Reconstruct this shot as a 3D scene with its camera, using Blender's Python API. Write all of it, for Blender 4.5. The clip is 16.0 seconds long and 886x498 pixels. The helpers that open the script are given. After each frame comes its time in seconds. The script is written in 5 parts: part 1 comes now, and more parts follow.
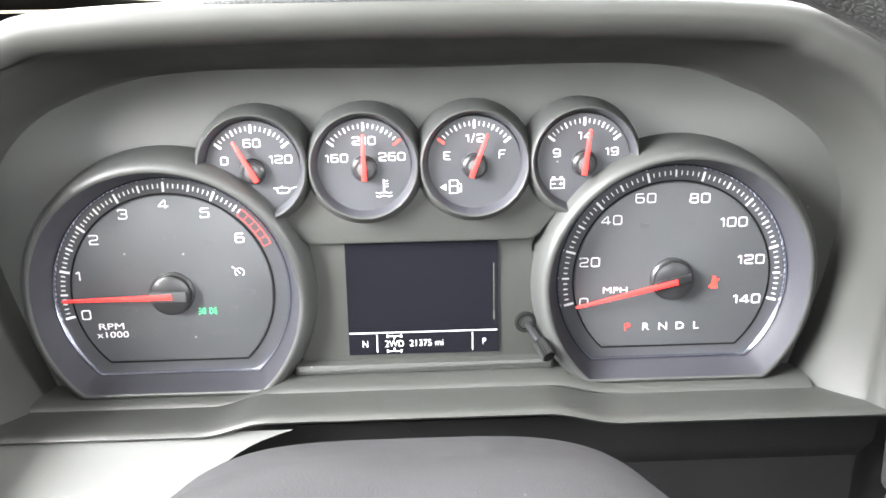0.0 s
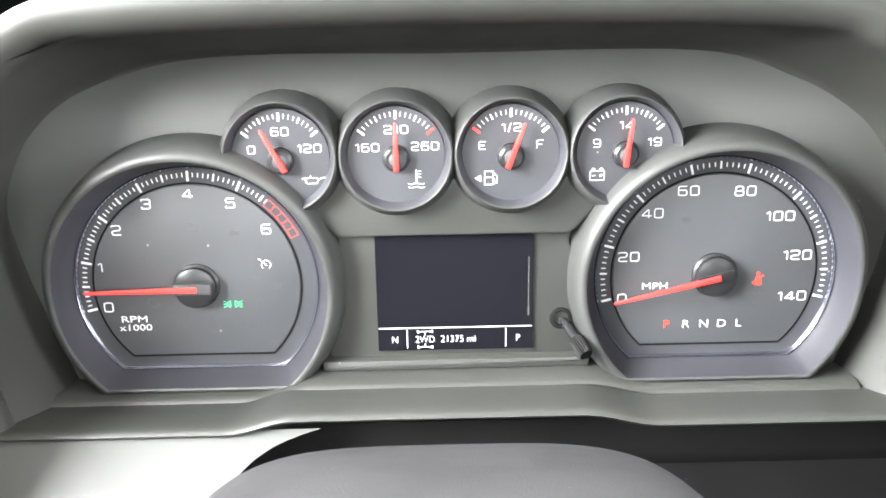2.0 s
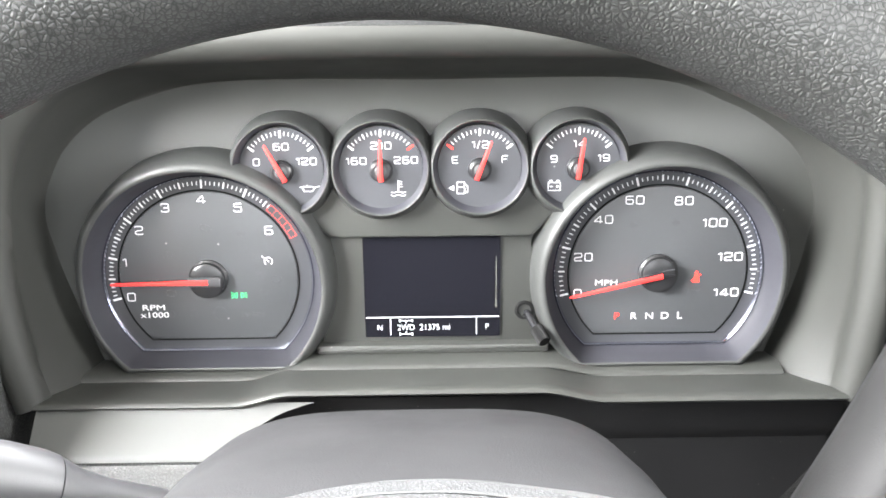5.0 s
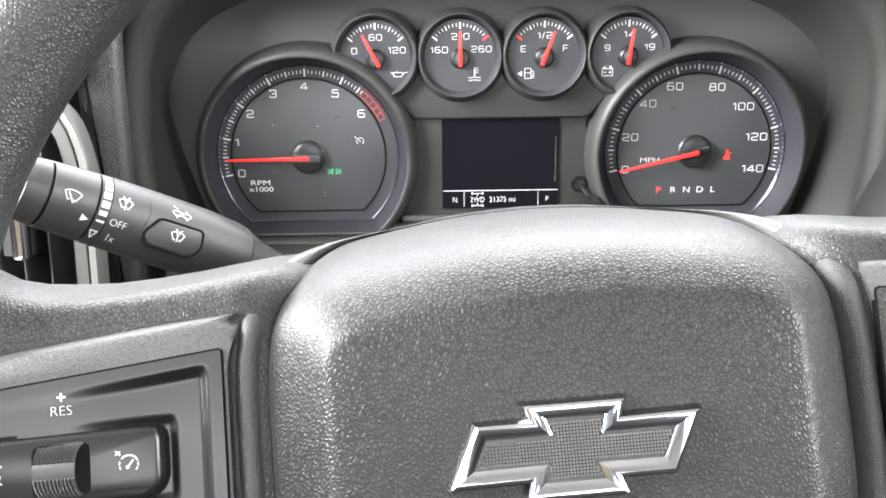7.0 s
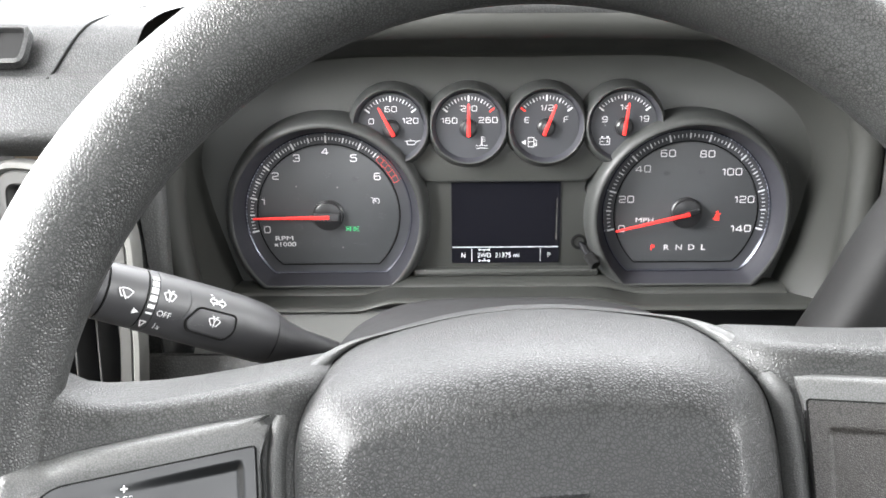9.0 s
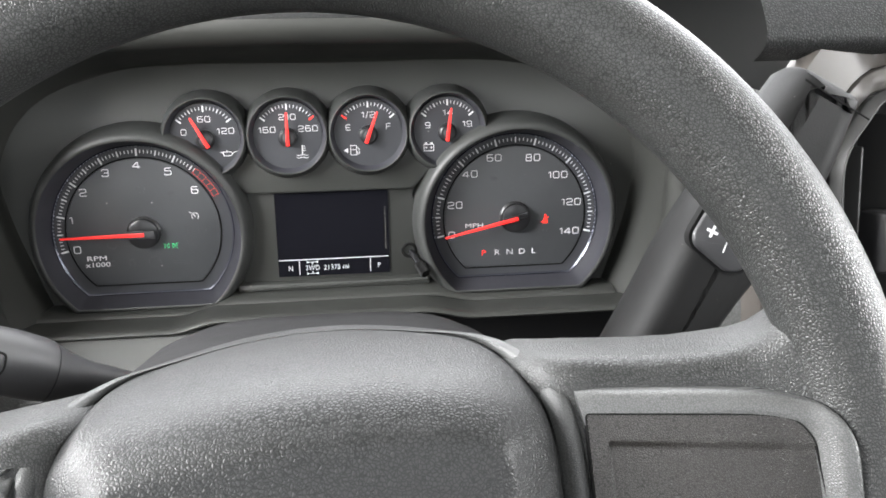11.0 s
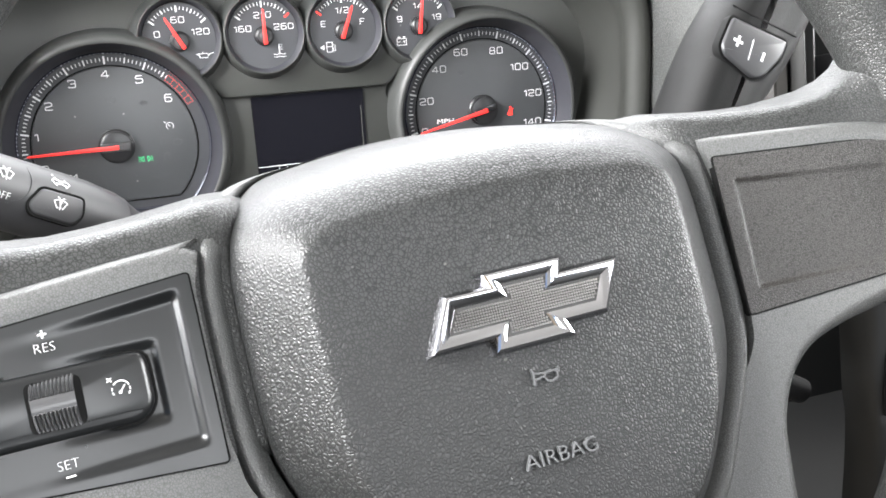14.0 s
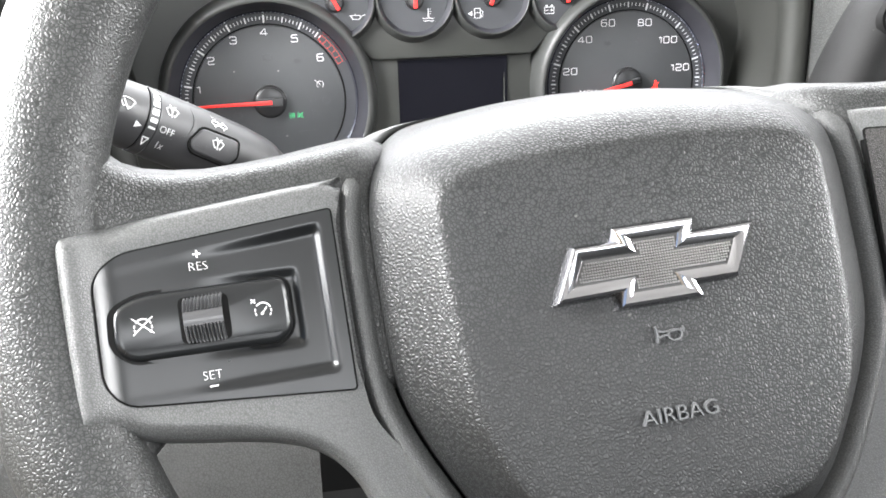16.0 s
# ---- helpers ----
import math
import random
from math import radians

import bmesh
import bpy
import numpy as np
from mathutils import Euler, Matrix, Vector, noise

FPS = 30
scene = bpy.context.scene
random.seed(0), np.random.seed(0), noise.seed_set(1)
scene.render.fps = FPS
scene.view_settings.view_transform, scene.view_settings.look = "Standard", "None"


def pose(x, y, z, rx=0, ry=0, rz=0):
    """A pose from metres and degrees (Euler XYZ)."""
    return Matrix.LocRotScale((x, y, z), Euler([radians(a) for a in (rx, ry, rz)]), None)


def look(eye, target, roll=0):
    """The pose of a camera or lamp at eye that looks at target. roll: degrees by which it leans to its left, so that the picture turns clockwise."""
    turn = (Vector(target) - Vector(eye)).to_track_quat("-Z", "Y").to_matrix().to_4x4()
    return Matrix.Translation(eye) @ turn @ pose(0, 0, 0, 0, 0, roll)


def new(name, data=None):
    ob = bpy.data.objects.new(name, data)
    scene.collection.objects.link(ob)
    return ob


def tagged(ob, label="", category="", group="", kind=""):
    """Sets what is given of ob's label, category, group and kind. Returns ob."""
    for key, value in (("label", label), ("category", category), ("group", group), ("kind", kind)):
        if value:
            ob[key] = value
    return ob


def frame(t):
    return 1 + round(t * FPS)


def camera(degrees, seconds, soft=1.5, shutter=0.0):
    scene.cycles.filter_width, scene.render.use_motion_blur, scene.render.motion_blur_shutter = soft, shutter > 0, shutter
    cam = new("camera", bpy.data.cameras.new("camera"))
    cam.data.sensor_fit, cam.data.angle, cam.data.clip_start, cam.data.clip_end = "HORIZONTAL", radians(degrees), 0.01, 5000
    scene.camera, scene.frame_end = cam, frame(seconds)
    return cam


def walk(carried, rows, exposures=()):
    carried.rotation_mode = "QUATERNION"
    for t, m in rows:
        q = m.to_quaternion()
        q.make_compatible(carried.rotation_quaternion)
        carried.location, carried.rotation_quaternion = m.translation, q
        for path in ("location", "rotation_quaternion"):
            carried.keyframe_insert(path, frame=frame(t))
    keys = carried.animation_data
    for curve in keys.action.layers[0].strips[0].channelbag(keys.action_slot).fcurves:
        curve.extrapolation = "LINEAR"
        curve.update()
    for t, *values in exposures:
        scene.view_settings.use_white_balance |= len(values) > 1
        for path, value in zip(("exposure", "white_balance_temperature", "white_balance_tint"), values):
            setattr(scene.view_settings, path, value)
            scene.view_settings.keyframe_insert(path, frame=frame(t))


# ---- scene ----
EXPOSURES = [(0, 2.46), (2, 2.44), (3.5, 2.58), (6, 1.98), (6.5, 1.68), (7, 1.3), (8, 1.24), (9, 1.2), (11.5, 0.76), (12, 1.16), (12.5, 1.28), (13.5, 1.32), (14.5, 1.3), (16, 1.34)]
cam = camera(53.10, 16.0, soft=1.7)
PATH = [
    (0.0, -0.002, -0.3993, 0.1578, 74.94, 1.1, -2.02),
    (0.5, -0.0061, -0.397, 0.161, 74.45, 1.07, -1.59),
    (1.0, -0.0082, -0.3789, 0.1604, 73.82, 1.02, -1.48),
    (1.5, -0.0143, -0.3739, 0.1554, 73.45, 0.97, -1.36),
    (2.0, -0.0095, -0.3833, 0.159, 73.77, 0.97, -0.95),
    (2.5, -0.0104, -0.4142, 0.1667, 74.09, 0.92, -0.97),
    (3.0, -0.0107, -0.4323, 0.1694, 73.9, 0.78, -1.18),
    (3.5, -0.0055, -0.4355, 0.1695, 73.93, 0.69, -1.06),
    (3.7, -0.007, -0.4371, 0.173, 73.83, 0.7, -0.88),
    (5.8, 0.0072, -0.4519, 0.1748, 74.18, 0.57, -0.58),
    (6.0, 0.0008, -0.4648, 0.1726, 74.57, 0.54, -0.87),
    (6.2, -0.0072, -0.4766, 0.1729, 74.05, 0.59, -0.67),
    (6.5, -0.0157, -0.5102, 0.1602, 73.96, 0.59, -0.72),
    (7.0, -0.0402, -0.5348, 0.1267, 73.98, 0.7, -0.7),
    (7.5, -0.0573, -0.5378, 0.1114, 74.12, 0.66, -0.36),
    (8.0, -0.0772, -0.5533, 0.1238, 74.03, 0.72, 0.24),
    (8.5, -0.0589, -0.5612, 0.1531, 73.94, 0.64, 0.33),
    (9.0, -0.0338, -0.567, 0.1748, 73.69, 0.59, 0.59),
    (9.2, -0.0236, -0.5661, 0.1802, 73.62, 0.57, 0.66),
    (11.3, 0.0068, -0.5518, 0.1745, 73.6, 0.78, -9.93),
    (11.5, 0.0104, -0.5552, 0.1602, 73.62, 0.91, -11.92),
    (12.0, 0.0158, -0.5618, 0.1394, 74.18, 1.58, -16.08),
    (12.5, 0.013, -0.5584, 0.1143, 74.47, 2.7, -18.55),
    (13.0, 0.0003, -0.568, 0.1099, 74.81, 3.02, -19.58),
    (13.5, -0.0443, -0.5676, 0.1058, 74.52, 2.66, -20.61),
    (14.0, -0.1038, -0.5618, 0.1069, 74.22, 3.12, -19.43),
    (14.5, -0.1194, -0.5632, 0.1037, 74.11, 3.48, -16.24),
    (15.0, -0.1204, -0.5692, 0.1005, 74.0, 3.34, -13.26),
    (15.5, -0.1125, -0.5685, 0.0982, 73.83, 2.0, -11.05),
    (16.0, -0.1056, -0.5702, 0.0996, 73.4, 1.83, -10.08),
]
walk(cam, [(t, pose(*p)) for t, *p in PATH], EXPOSURES)

# ---- world and light ----
def cab_light(name, x, y, z, rx, ry, rz, sx, sy, power, colour=(1, 1, 1)):
    lamp = bpy.data.lights.new(name, "AREA")
    lamp.shape, lamp.size, lamp.size_y, lamp.energy, lamp.color = "RECTANGLE", sx, sy, power, colour
    ob = new(name, lamp)
    ob.matrix_world = pose(x, y, z, rx, ry, rz)
    return ob


world = bpy.data.worlds.new("overcast_sky")
scene.world = world
world.use_nodes = True
wn = world.node_tree
sky = wn.nodes.new("ShaderNodeTexSky")
sky.sky_type, sky.sun_disc = "NISHITA", False
sky.sun_elevation, sky.sun_rotation = radians(50), radians(-70)
wn.links.new(sky.outputs[0], wn.nodes["Background"].inputs[0])
wn.nodes["Background"].inputs[1].default_value = 0.12
sun = bpy.data.lights.new("sun", "SUN")
sun.energy, sun.angle, sun.color = 1.2, radians(12), (1, 0.97, 0.93)
new("sun", sun).matrix_world = look((-3, 1.0, 3.8), (0, 0, 0))

# daylight standing in the cab's window openings
cab_light("windshield_daylight", 0.30, 0.36, 0.43, -36, 0, 0, 1.7, 0.86, 31)
cab_light("driver_window_daylight", -0.61, -0.24, 0.39, 0, -90, 0, 0.38, 0.92, 42)
cab_light("passenger_window_daylight", 1.29, -0.40, 0.34, 0, 90, 0, 0.44, 1.10, 35)
cab_light("rear_window_daylight", 0.30, -1.60, 0.40, 90, 0, 0, 1.5, 0.36, 9)


# ---- materials ----
def material(name, colour, rough=0.5, metal=0.0, coat=0.0, emit=0.0, tone=0.12, tone_size=0.03, spec=0.5):
    """A Principled material with a soft unevenness of tone and gloss."""
    m = bpy.data.materials.new(name)
    m.use_nodes = True
    nt = m.node_tree
    b = nt.nodes["Principled BSDF"]
    b.inputs["Metallic"].default_value = metal
    b.inputs["Coat Weight"].default_value = coat
    b.inputs["Coat Roughness"].default_value = 0.06
    b.inputs["Specular IOR Level"].default_value = spec
    co = nt.nodes.new("ShaderNodeTexCoord")
    n1 = nt.nodes.new("ShaderNodeTexNoise")
    n1.inputs["Scale"].default_value = 1 / tone_size
    n1.inputs["Detail"].default_value = 6
    nt.links.new(co.outputs["Object"], n1.inputs["Vector"])
    ramp = nt.nodes.new("ShaderNodeMapRange")
    ramp.inputs["From Min"].default_value, ramp.inputs["From Max"].default_value = 0.3, 0.7
    ramp.inputs["To Min"].default_value, ramp.inputs["To Max"].default_value = 1 - tone, 1 + tone
    nt.links.new(n1.outputs["Fac"], ramp.inputs["Value"])
    mul = nt.nodes.new("ShaderNodeVectorMath")
    mul.operation = "SCALE"
    mul.inputs[0].default_value = colour
    nt.links.new(ramp.outputs["Result"], mul.inputs["Scale"])
    nt.links.new(mul.outputs["Vector"], b.inputs["Base Color"])
    rr = nt.nodes.new("ShaderNodeMapRange")
    rr.inputs["From Min"].default_value, rr.inputs["From Max"].default_value = 0.3, 0.7
    rr.inputs["To Min"].default_value, rr.inputs["To Max"].default_value = max(0.0, rough * 0.88), min(1.0, rough * 1.12)
    nt.links.new(n1.outputs["Fac"], rr.inputs["Value"])
    nt.links.new(rr.outputs["Result"], b.inputs["Roughness"])
    if emit:
        b.inputs["Emission Color"].default_value = (*colour, 1)
        b.inputs["Emission Strength"].default_value = emit
    return m


def bump(m, size, depth, strength=1.0):
    """Fine uneven relief of moulded plastic or cloth."""
    nt = m.node_tree
    co = nt.nodes.new("ShaderNodeTexCoord")
    n = nt.nodes.new("ShaderNodeTexNoise")
    n.inputs["Scale"].default_value, n.inputs["Detail"].default_value = 1 / size, 3
    nt.links.new(co.outputs["Object"], n.inputs["Vector"])
    bp = nt.nodes.new("ShaderNodeBump")
    bp.inputs["Strength"].default_value, bp.inputs["Distance"].default_value = strength, depth
    nt.links.new(n.outputs["Fac"], bp.inputs["Height"])
    nt.links.new(bp.outputs["Normal"], nt.nodes["Principled BSDF"].inputs["Normal"])
    return m


def grained(m, size, depth, fine=0.3, crease_shade=0.9):
    """Leather grain: rounded pebbles with creases between them, over finer pores."""
    nt = m.node_tree
    b = nt.nodes["Principled BSDF"]
    co = nt.nodes.new("ShaderNodeTexCoord")
    warp = nt.nodes.new("ShaderNodeTexNoise")
    warp.inputs["Scale"].default_value, warp.inputs["Detail"].default_value = 0.55 / size, 2
    nt.links.new(co.outputs["Object"], warp.inputs["Vector"])
    ws = nt.nodes.new("ShaderNodeVectorMath")
    ws.operation = "SCALE"
    ws.inputs["Scale"].default_value = size * 0.9
    nt.links.new(warp.outputs["Color"], ws.inputs[0])
    add = nt.nodes.new("ShaderNodeVectorMath")
    nt.links.new(co.outputs["Object"], add.inputs[0])
    nt.links.new(ws.outputs["Vector"], add.inputs[1])
    v = nt.nodes.new("ShaderNodeTexVoronoi")
    v.feature = "DISTANCE_TO_EDGE"
    v.inputs["Scale"].default_value = 1 / size
    nt.links.new(add.outputs["Vector"], v.inputs["Vector"])
    top = nt.nodes.new("ShaderNodeMapRange")
    top.interpolation_type = "SMOOTHSTEP"
    top.inputs["From Min"].default_value, top.inputs["From Max"].default_value = 0.0, 0.42
    nt.links.new(v.outputs["Distance"], top.inputs["Value"])
    pore = nt.nodes.new("ShaderNodeTexNoise")
    pore.inputs["Scale"].default_value, pore.inputs["Detail"].default_value = 2.6 / size, 2
    nt.links.new(co.outputs["Object"], pore.inputs["Vector"])
    mix = nt.nodes.new("ShaderNodeMath")
    mix.operation = "MULTIPLY_ADD"
    mix.inputs[1].default_value = fine
    nt.links.new(pore.outputs["Fac"], mix.inputs[0])
    nt.links.new(top.outputs["Result"], mix.inputs[2])
    bp = nt.nodes.new("ShaderNodeBump")
    bp.inputs["Strength"].default_value, bp.inputs["Distance"].default_value = 1.0, depth
    nt.links.new(mix.outputs["Value"], bp.inputs["Height"])
    nt.links.new(bp.outputs["Normal"], b.inputs["Normal"])
    # crease shade painted in: darker base colour and less shine
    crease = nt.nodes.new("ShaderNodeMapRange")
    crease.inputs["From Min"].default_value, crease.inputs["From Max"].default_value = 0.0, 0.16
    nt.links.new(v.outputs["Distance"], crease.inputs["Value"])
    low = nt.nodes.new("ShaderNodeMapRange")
    low.inputs["To Min"].default_value, low.inputs["To Max"].default_value = crease_shade, 1.0
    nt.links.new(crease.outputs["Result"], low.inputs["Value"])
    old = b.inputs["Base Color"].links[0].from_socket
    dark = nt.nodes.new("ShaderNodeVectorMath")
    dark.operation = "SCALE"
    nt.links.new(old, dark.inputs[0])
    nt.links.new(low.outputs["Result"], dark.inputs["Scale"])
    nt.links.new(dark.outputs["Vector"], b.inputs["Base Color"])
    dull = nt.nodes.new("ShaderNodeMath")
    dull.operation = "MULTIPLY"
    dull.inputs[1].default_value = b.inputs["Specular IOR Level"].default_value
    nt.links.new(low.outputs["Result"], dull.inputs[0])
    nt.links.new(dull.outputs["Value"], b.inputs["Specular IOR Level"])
    return m


def dusty(m, amount=0.5, size=0.004):
    """Pale dust specks scattered over the base colour."""
    nt = m.node_tree
    b = nt.nodes["Principled BSDF"]
    old = b.inputs["Base Color"].links[0].from_socket
    co = nt.nodes.new("ShaderNodeTexCoord")
    v = nt.nodes.new("ShaderNodeTexVoronoi")
    v.inputs["Scale"].default_value = 1 / size
    nt.links.new(co.outputs["Object"], v.inputs["Vector"])
    dot = nt.nodes.new("ShaderNodeMapRange")
    dot.inputs["From Min"].default_value, dot.inputs["From Max"].default_value = 0.05, 0.02
    nt.links.new(v.outputs["Distance"], dot.inputs["Value"])
    sep = nt.nodes.new("ShaderNodeSeparateColor")
    nt.links.new(v.outputs["Color"], sep.inputs[0])
    some = nt.nodes.new("ShaderNodeMath")
    some.operation = "LESS_THAN"
    some.inputs[1].default_value = 0.3
    nt.links.new(sep.outputs[0], some.inputs[0])
    f = nt.nodes.new("ShaderNodeMath")
    f.operation = "MULTIPLY"
    nt.links.new(dot.outputs["Result"], f.inputs[0])
    nt.links.new(some.outputs["Value"], f.inputs[1])
    g = nt.nodes.new("ShaderNodeMath")
    g.operation = "MULTIPLY"
    g.inputs[1].default_value = amount
    nt.links.new(f.outputs["Value"], g.inputs[0])
    mix = nt.nodes.new("ShaderNodeMix")
    mix.data_type = "RGBA"
    nt.links.new(g.outputs["Value"], mix.inputs["Factor"])
    nt.links.new(old, mix.inputs["A"])
    mix.inputs["B"].default_value = (0.55, 0.54, 0.5, 1)
    nt.links.new(mix.outputs["Result"], b.inputs["Base Color"])
    return m


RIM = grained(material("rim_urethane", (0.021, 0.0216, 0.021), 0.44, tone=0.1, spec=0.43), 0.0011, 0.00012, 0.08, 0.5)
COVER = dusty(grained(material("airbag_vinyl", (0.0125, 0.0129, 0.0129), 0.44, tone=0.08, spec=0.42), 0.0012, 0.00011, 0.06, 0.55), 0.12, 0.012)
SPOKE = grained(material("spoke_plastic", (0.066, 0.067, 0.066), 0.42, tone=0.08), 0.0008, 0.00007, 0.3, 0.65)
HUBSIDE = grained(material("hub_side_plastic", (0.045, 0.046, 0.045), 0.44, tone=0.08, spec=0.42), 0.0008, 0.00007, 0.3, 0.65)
SWITCH = dusty(material("switch_satin_black", (0.006, 0.0065, 0.007), 0.3, tone=0.06, spec=0.42), 0.2, 0.006)
GLOSSBLK = material("gloss_black", (0.012, 0.012, 0.013), 0.16, coat=0.3)
GAP = material("shadow_gap_black", (0.006, 0.006, 0.006), 0.8, spec=0.08)
SHROUD = dusty(bump(material("column_shroud_plastic", (0.010, 0.010, 0.0105), 0.62, tone=0.1, spec=0.14), 0.0007, 0.0002, 0.6), 0.6, 0.0042)
HOOD = bump(material("hood_satin_plastic", (0.024, 0.0245, 0.0225), 0.52, tone=0.06, spec=0.22), 0.0006, 0.00008, 0.4)
SHELF = bump(material("shelf_satin_plastic", (0.031, 0.032, 0.0295), 0.42, tone=0.06, spec=0.4), 0.0006, 0.00008, 0.4)
PANEL = dusty(bump(material("cluster_panel_plastic", (0.032, 0.033, 0.0305), 0.45, tone=0.05, spec=0.4), 0.0005, 0.00006, 0.4), 0.2, 0.014)
BEZEL = material("gauge_bezel_plastic", (0.030, 0.031, 0.030), 0.5, tone=0.05, spec=0.4)
WALL = material("gauge_wall_satin", (0.026, 0.026, 0.031), 0.5, spec=0.26, tone=0.05)
FACE = dusty(material("dial_face_black", (0.032, 0.033, 0.0365), 0.36, tone=0.05, spec=0.38), 0.3, 0.012)
PLATE = dusty(material("dial_plate_charcoal", (0.044, 0.046, 0.0485), 0.38, tone=0.05, spec=0.38), 0.3, 0.014)
RING = material("dial_ring_chrome", (0.55, 0.57, 0.66), 0.14, 1.0, tone=0.04)
WHITE = material("dial_print_white", (0.55, 0.55, 0.55), 0.5, emit=0.05, tone=0.02)
REDPRINT = material("redline_print", (0.7, 0.035, 0.025), 0.5, emit=0.06, tone=0.02)
# hood plastic made paler: window light on the strip put into colour
STRIP = bump(material("trim_strip_lit_satin", (0.066, 0.0675, 0.0645), 0.48, tone=0.05, spec=0.38), 0.0006, 0.00006, 0.4)
THUMB = material("thumb_wheel_satin", (0.03, 0.03, 0.031), 0.3, tone=0.05)
NEEDLE = material("needle_red", (0.82, 0.026, 0.022), 0.4, emit=0.18, tone=0.03)
REDLAMP = material("telltale_red", (0.9, 0.03, 0.02), 0.4, emit=0.6, tone=0.02)
GREENLAMP = material("telltale_green", (0.03, 0.75, 0.25), 0.4, emit=0.35, tone=0.02)
HUBCAP = material("hub_cap_grey", (0.04, 0.04, 0.042), 0.5, spec=0.3)
HUBM = material("needle_hub_black", (0.012, 0.012, 0.013), 0.34, spec=0.4)
GHOST = material("unlit_telltale", (0.043, 0.044, 0.047), 0.4, tone=0.02, spec=0.4)
GLASS = material("screen_glass_dark", (0.006, 0.006, 0.008), 0.2, tone=0.04, spec=0.012)
LCD = material("lcd_white", (0.6, 0.62, 0.63), 0.5, emit=0.3, tone=0.02)
CHROME = material("emblem_chrome", (0.44, 0.44, 0.46), 0.12, 1.0, tone=0.04)
MESHM = material("emblem_insert_grey", (0.03, 0.029, 0.028), 0.4, 0.5, tone=0.06)
STUD = material("emblem_stud_grey", (0.22, 0.216, 0.21), 0.35, 0.8, tone=0.06)
# light caught by the cover's raised marks, put into a paler grey
LITGREY = material("embossing_lit_grey", (0.045, 0.046, 0.047), 0.4, tone=0.05)
SILVER = material("satin_silver", (0.16, 0.16, 0.16), 0.35, 0.4, tone=0.05)
TAUPE = material("glossy_taupe_trim", (0.055, 0.050, 0.046), 0.22, spec=0.28, tone=0.05)
CHAMP = material("satin_champagne_frame", (0.085, 0.080, 0.075), 0.33, 0.15, spec=0.4, tone=0.05)
SURROUND = material("screen_surround_grey", (0.026, 0.0265, 0.027), 0.42, tone=0.05, spec=0.3)
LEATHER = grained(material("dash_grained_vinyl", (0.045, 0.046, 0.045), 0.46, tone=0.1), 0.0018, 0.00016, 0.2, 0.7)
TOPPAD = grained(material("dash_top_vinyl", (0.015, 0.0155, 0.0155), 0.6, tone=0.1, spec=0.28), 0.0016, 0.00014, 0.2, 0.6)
STACK = bump(material("centre_stack_plastic", (0.010, 0.0103, 0.0103), 0.42, tone=0.07, spec=0.32), 0.0008, 0.0001, 0.4)
LEVER = dusty(bump(material("lever_plastic", (0.0055, 0.0055, 0.0055), 0.58, tone=0.1, spec=0.12), 0.0007, 0.00015, 0.5), 0.3, 0.006)
STALK = bump(material("stalk_plastic", (0.026, 0.026, 0.0275), 0.44, tone=0.06, spec=0.4), 0.0005, 0.00005, 0.4)
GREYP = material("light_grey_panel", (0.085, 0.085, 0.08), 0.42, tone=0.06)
VENTGREY = material("vent_mid_grey", (0.045, 0.045, 0.043), 0.45, tone=0.05, spec=0.35)
VENTBLK = material("vent_dark_plastic", (0.024, 0.0238, 0.0235), 0.5, tone=0.06, spec=0.3)
DARKKEY = material("key_dark_grey", (0.035, 0.035, 0.035), 0.45, tone=0.06, spec=0.25)
TAN = bump(material("door_tan_vinyl", (0.30, 0.24, 0.17), 0.55, tone=0.1), 0.002, 0.0002, 0.5)
LINER = bump(material("headliner_cloth", (0.20, 0.195, 0.185), 0.9, tone=0.08), 0.001, 0.0003, 0.6)
CARPET = bump(material("floor_carpet", (0.03, 0.03, 0.03), 0.95, tone=0.2), 0.002, 0.001, 0.9)
ORANGE = material("knob_mark_orange", (0.95, 0.28, 0.03), 0.4, emit=0.6, tone=0.02)
BLUE = material("icon_ring_blue", (0.01, 0.05, 0.25), 0.5, emit=0.3, tone=0.02)
GREYICON = material("icon_grey", (0.07, 0.07, 0.06), 0.5, emit=0.08, tone=0.02)
PALEICON = material("icon_pale", (0.34, 0.32, 0.24), 0.5, emit=0.1, tone=0.02)
SCREENW = material("screen_print_pale", (0.25, 0.25, 0.24), 0.5, emit=0.08, tone=0.02)
GROUNDM = bump(material("asphalt_ground", (0.06, 0.06, 0.058), 0.9, tone=0.3, tone_size=0.6), 0.01, 0.004, 0.8)


# ---- mesh helpers (millimetres; x right, y up, z out of the panel) ----
def thing(name, m, label, category, group="", kind=""):
    ob = new(name)
    ob.empty_display_size = 0.02
    ob.matrix_world = m
    return tagged(ob, label, category, group, kind)


def finish(me, mat, smooth=35):
    me.materials.append(mat)
    me.polygons.foreach_set("use_smooth", [True] * len(me.polygons))
    me.set_sharp_from_angle(angle=radians(smooth))
    me.update()


def part(name, bm, mat, parent, label="", smooth=35, inner=None):
    """Links bm as one mesh under a thing or a part. inner: (material, test on the face's centre) for a second material."""
    bmesh.ops.scale(bm, vec=(0.001,) * 3, verts=bm.verts)
    bmesh.ops.recalc_face_normals(bm, faces=bm.faces)
    me = bpy.data.meshes.new(name)
    bm.to_mesh(me)
    bm.free()
    finish(me, mat, smooth)
    ob = new(name, me)
    ob.parent = parent
    return tagged(ob, label)


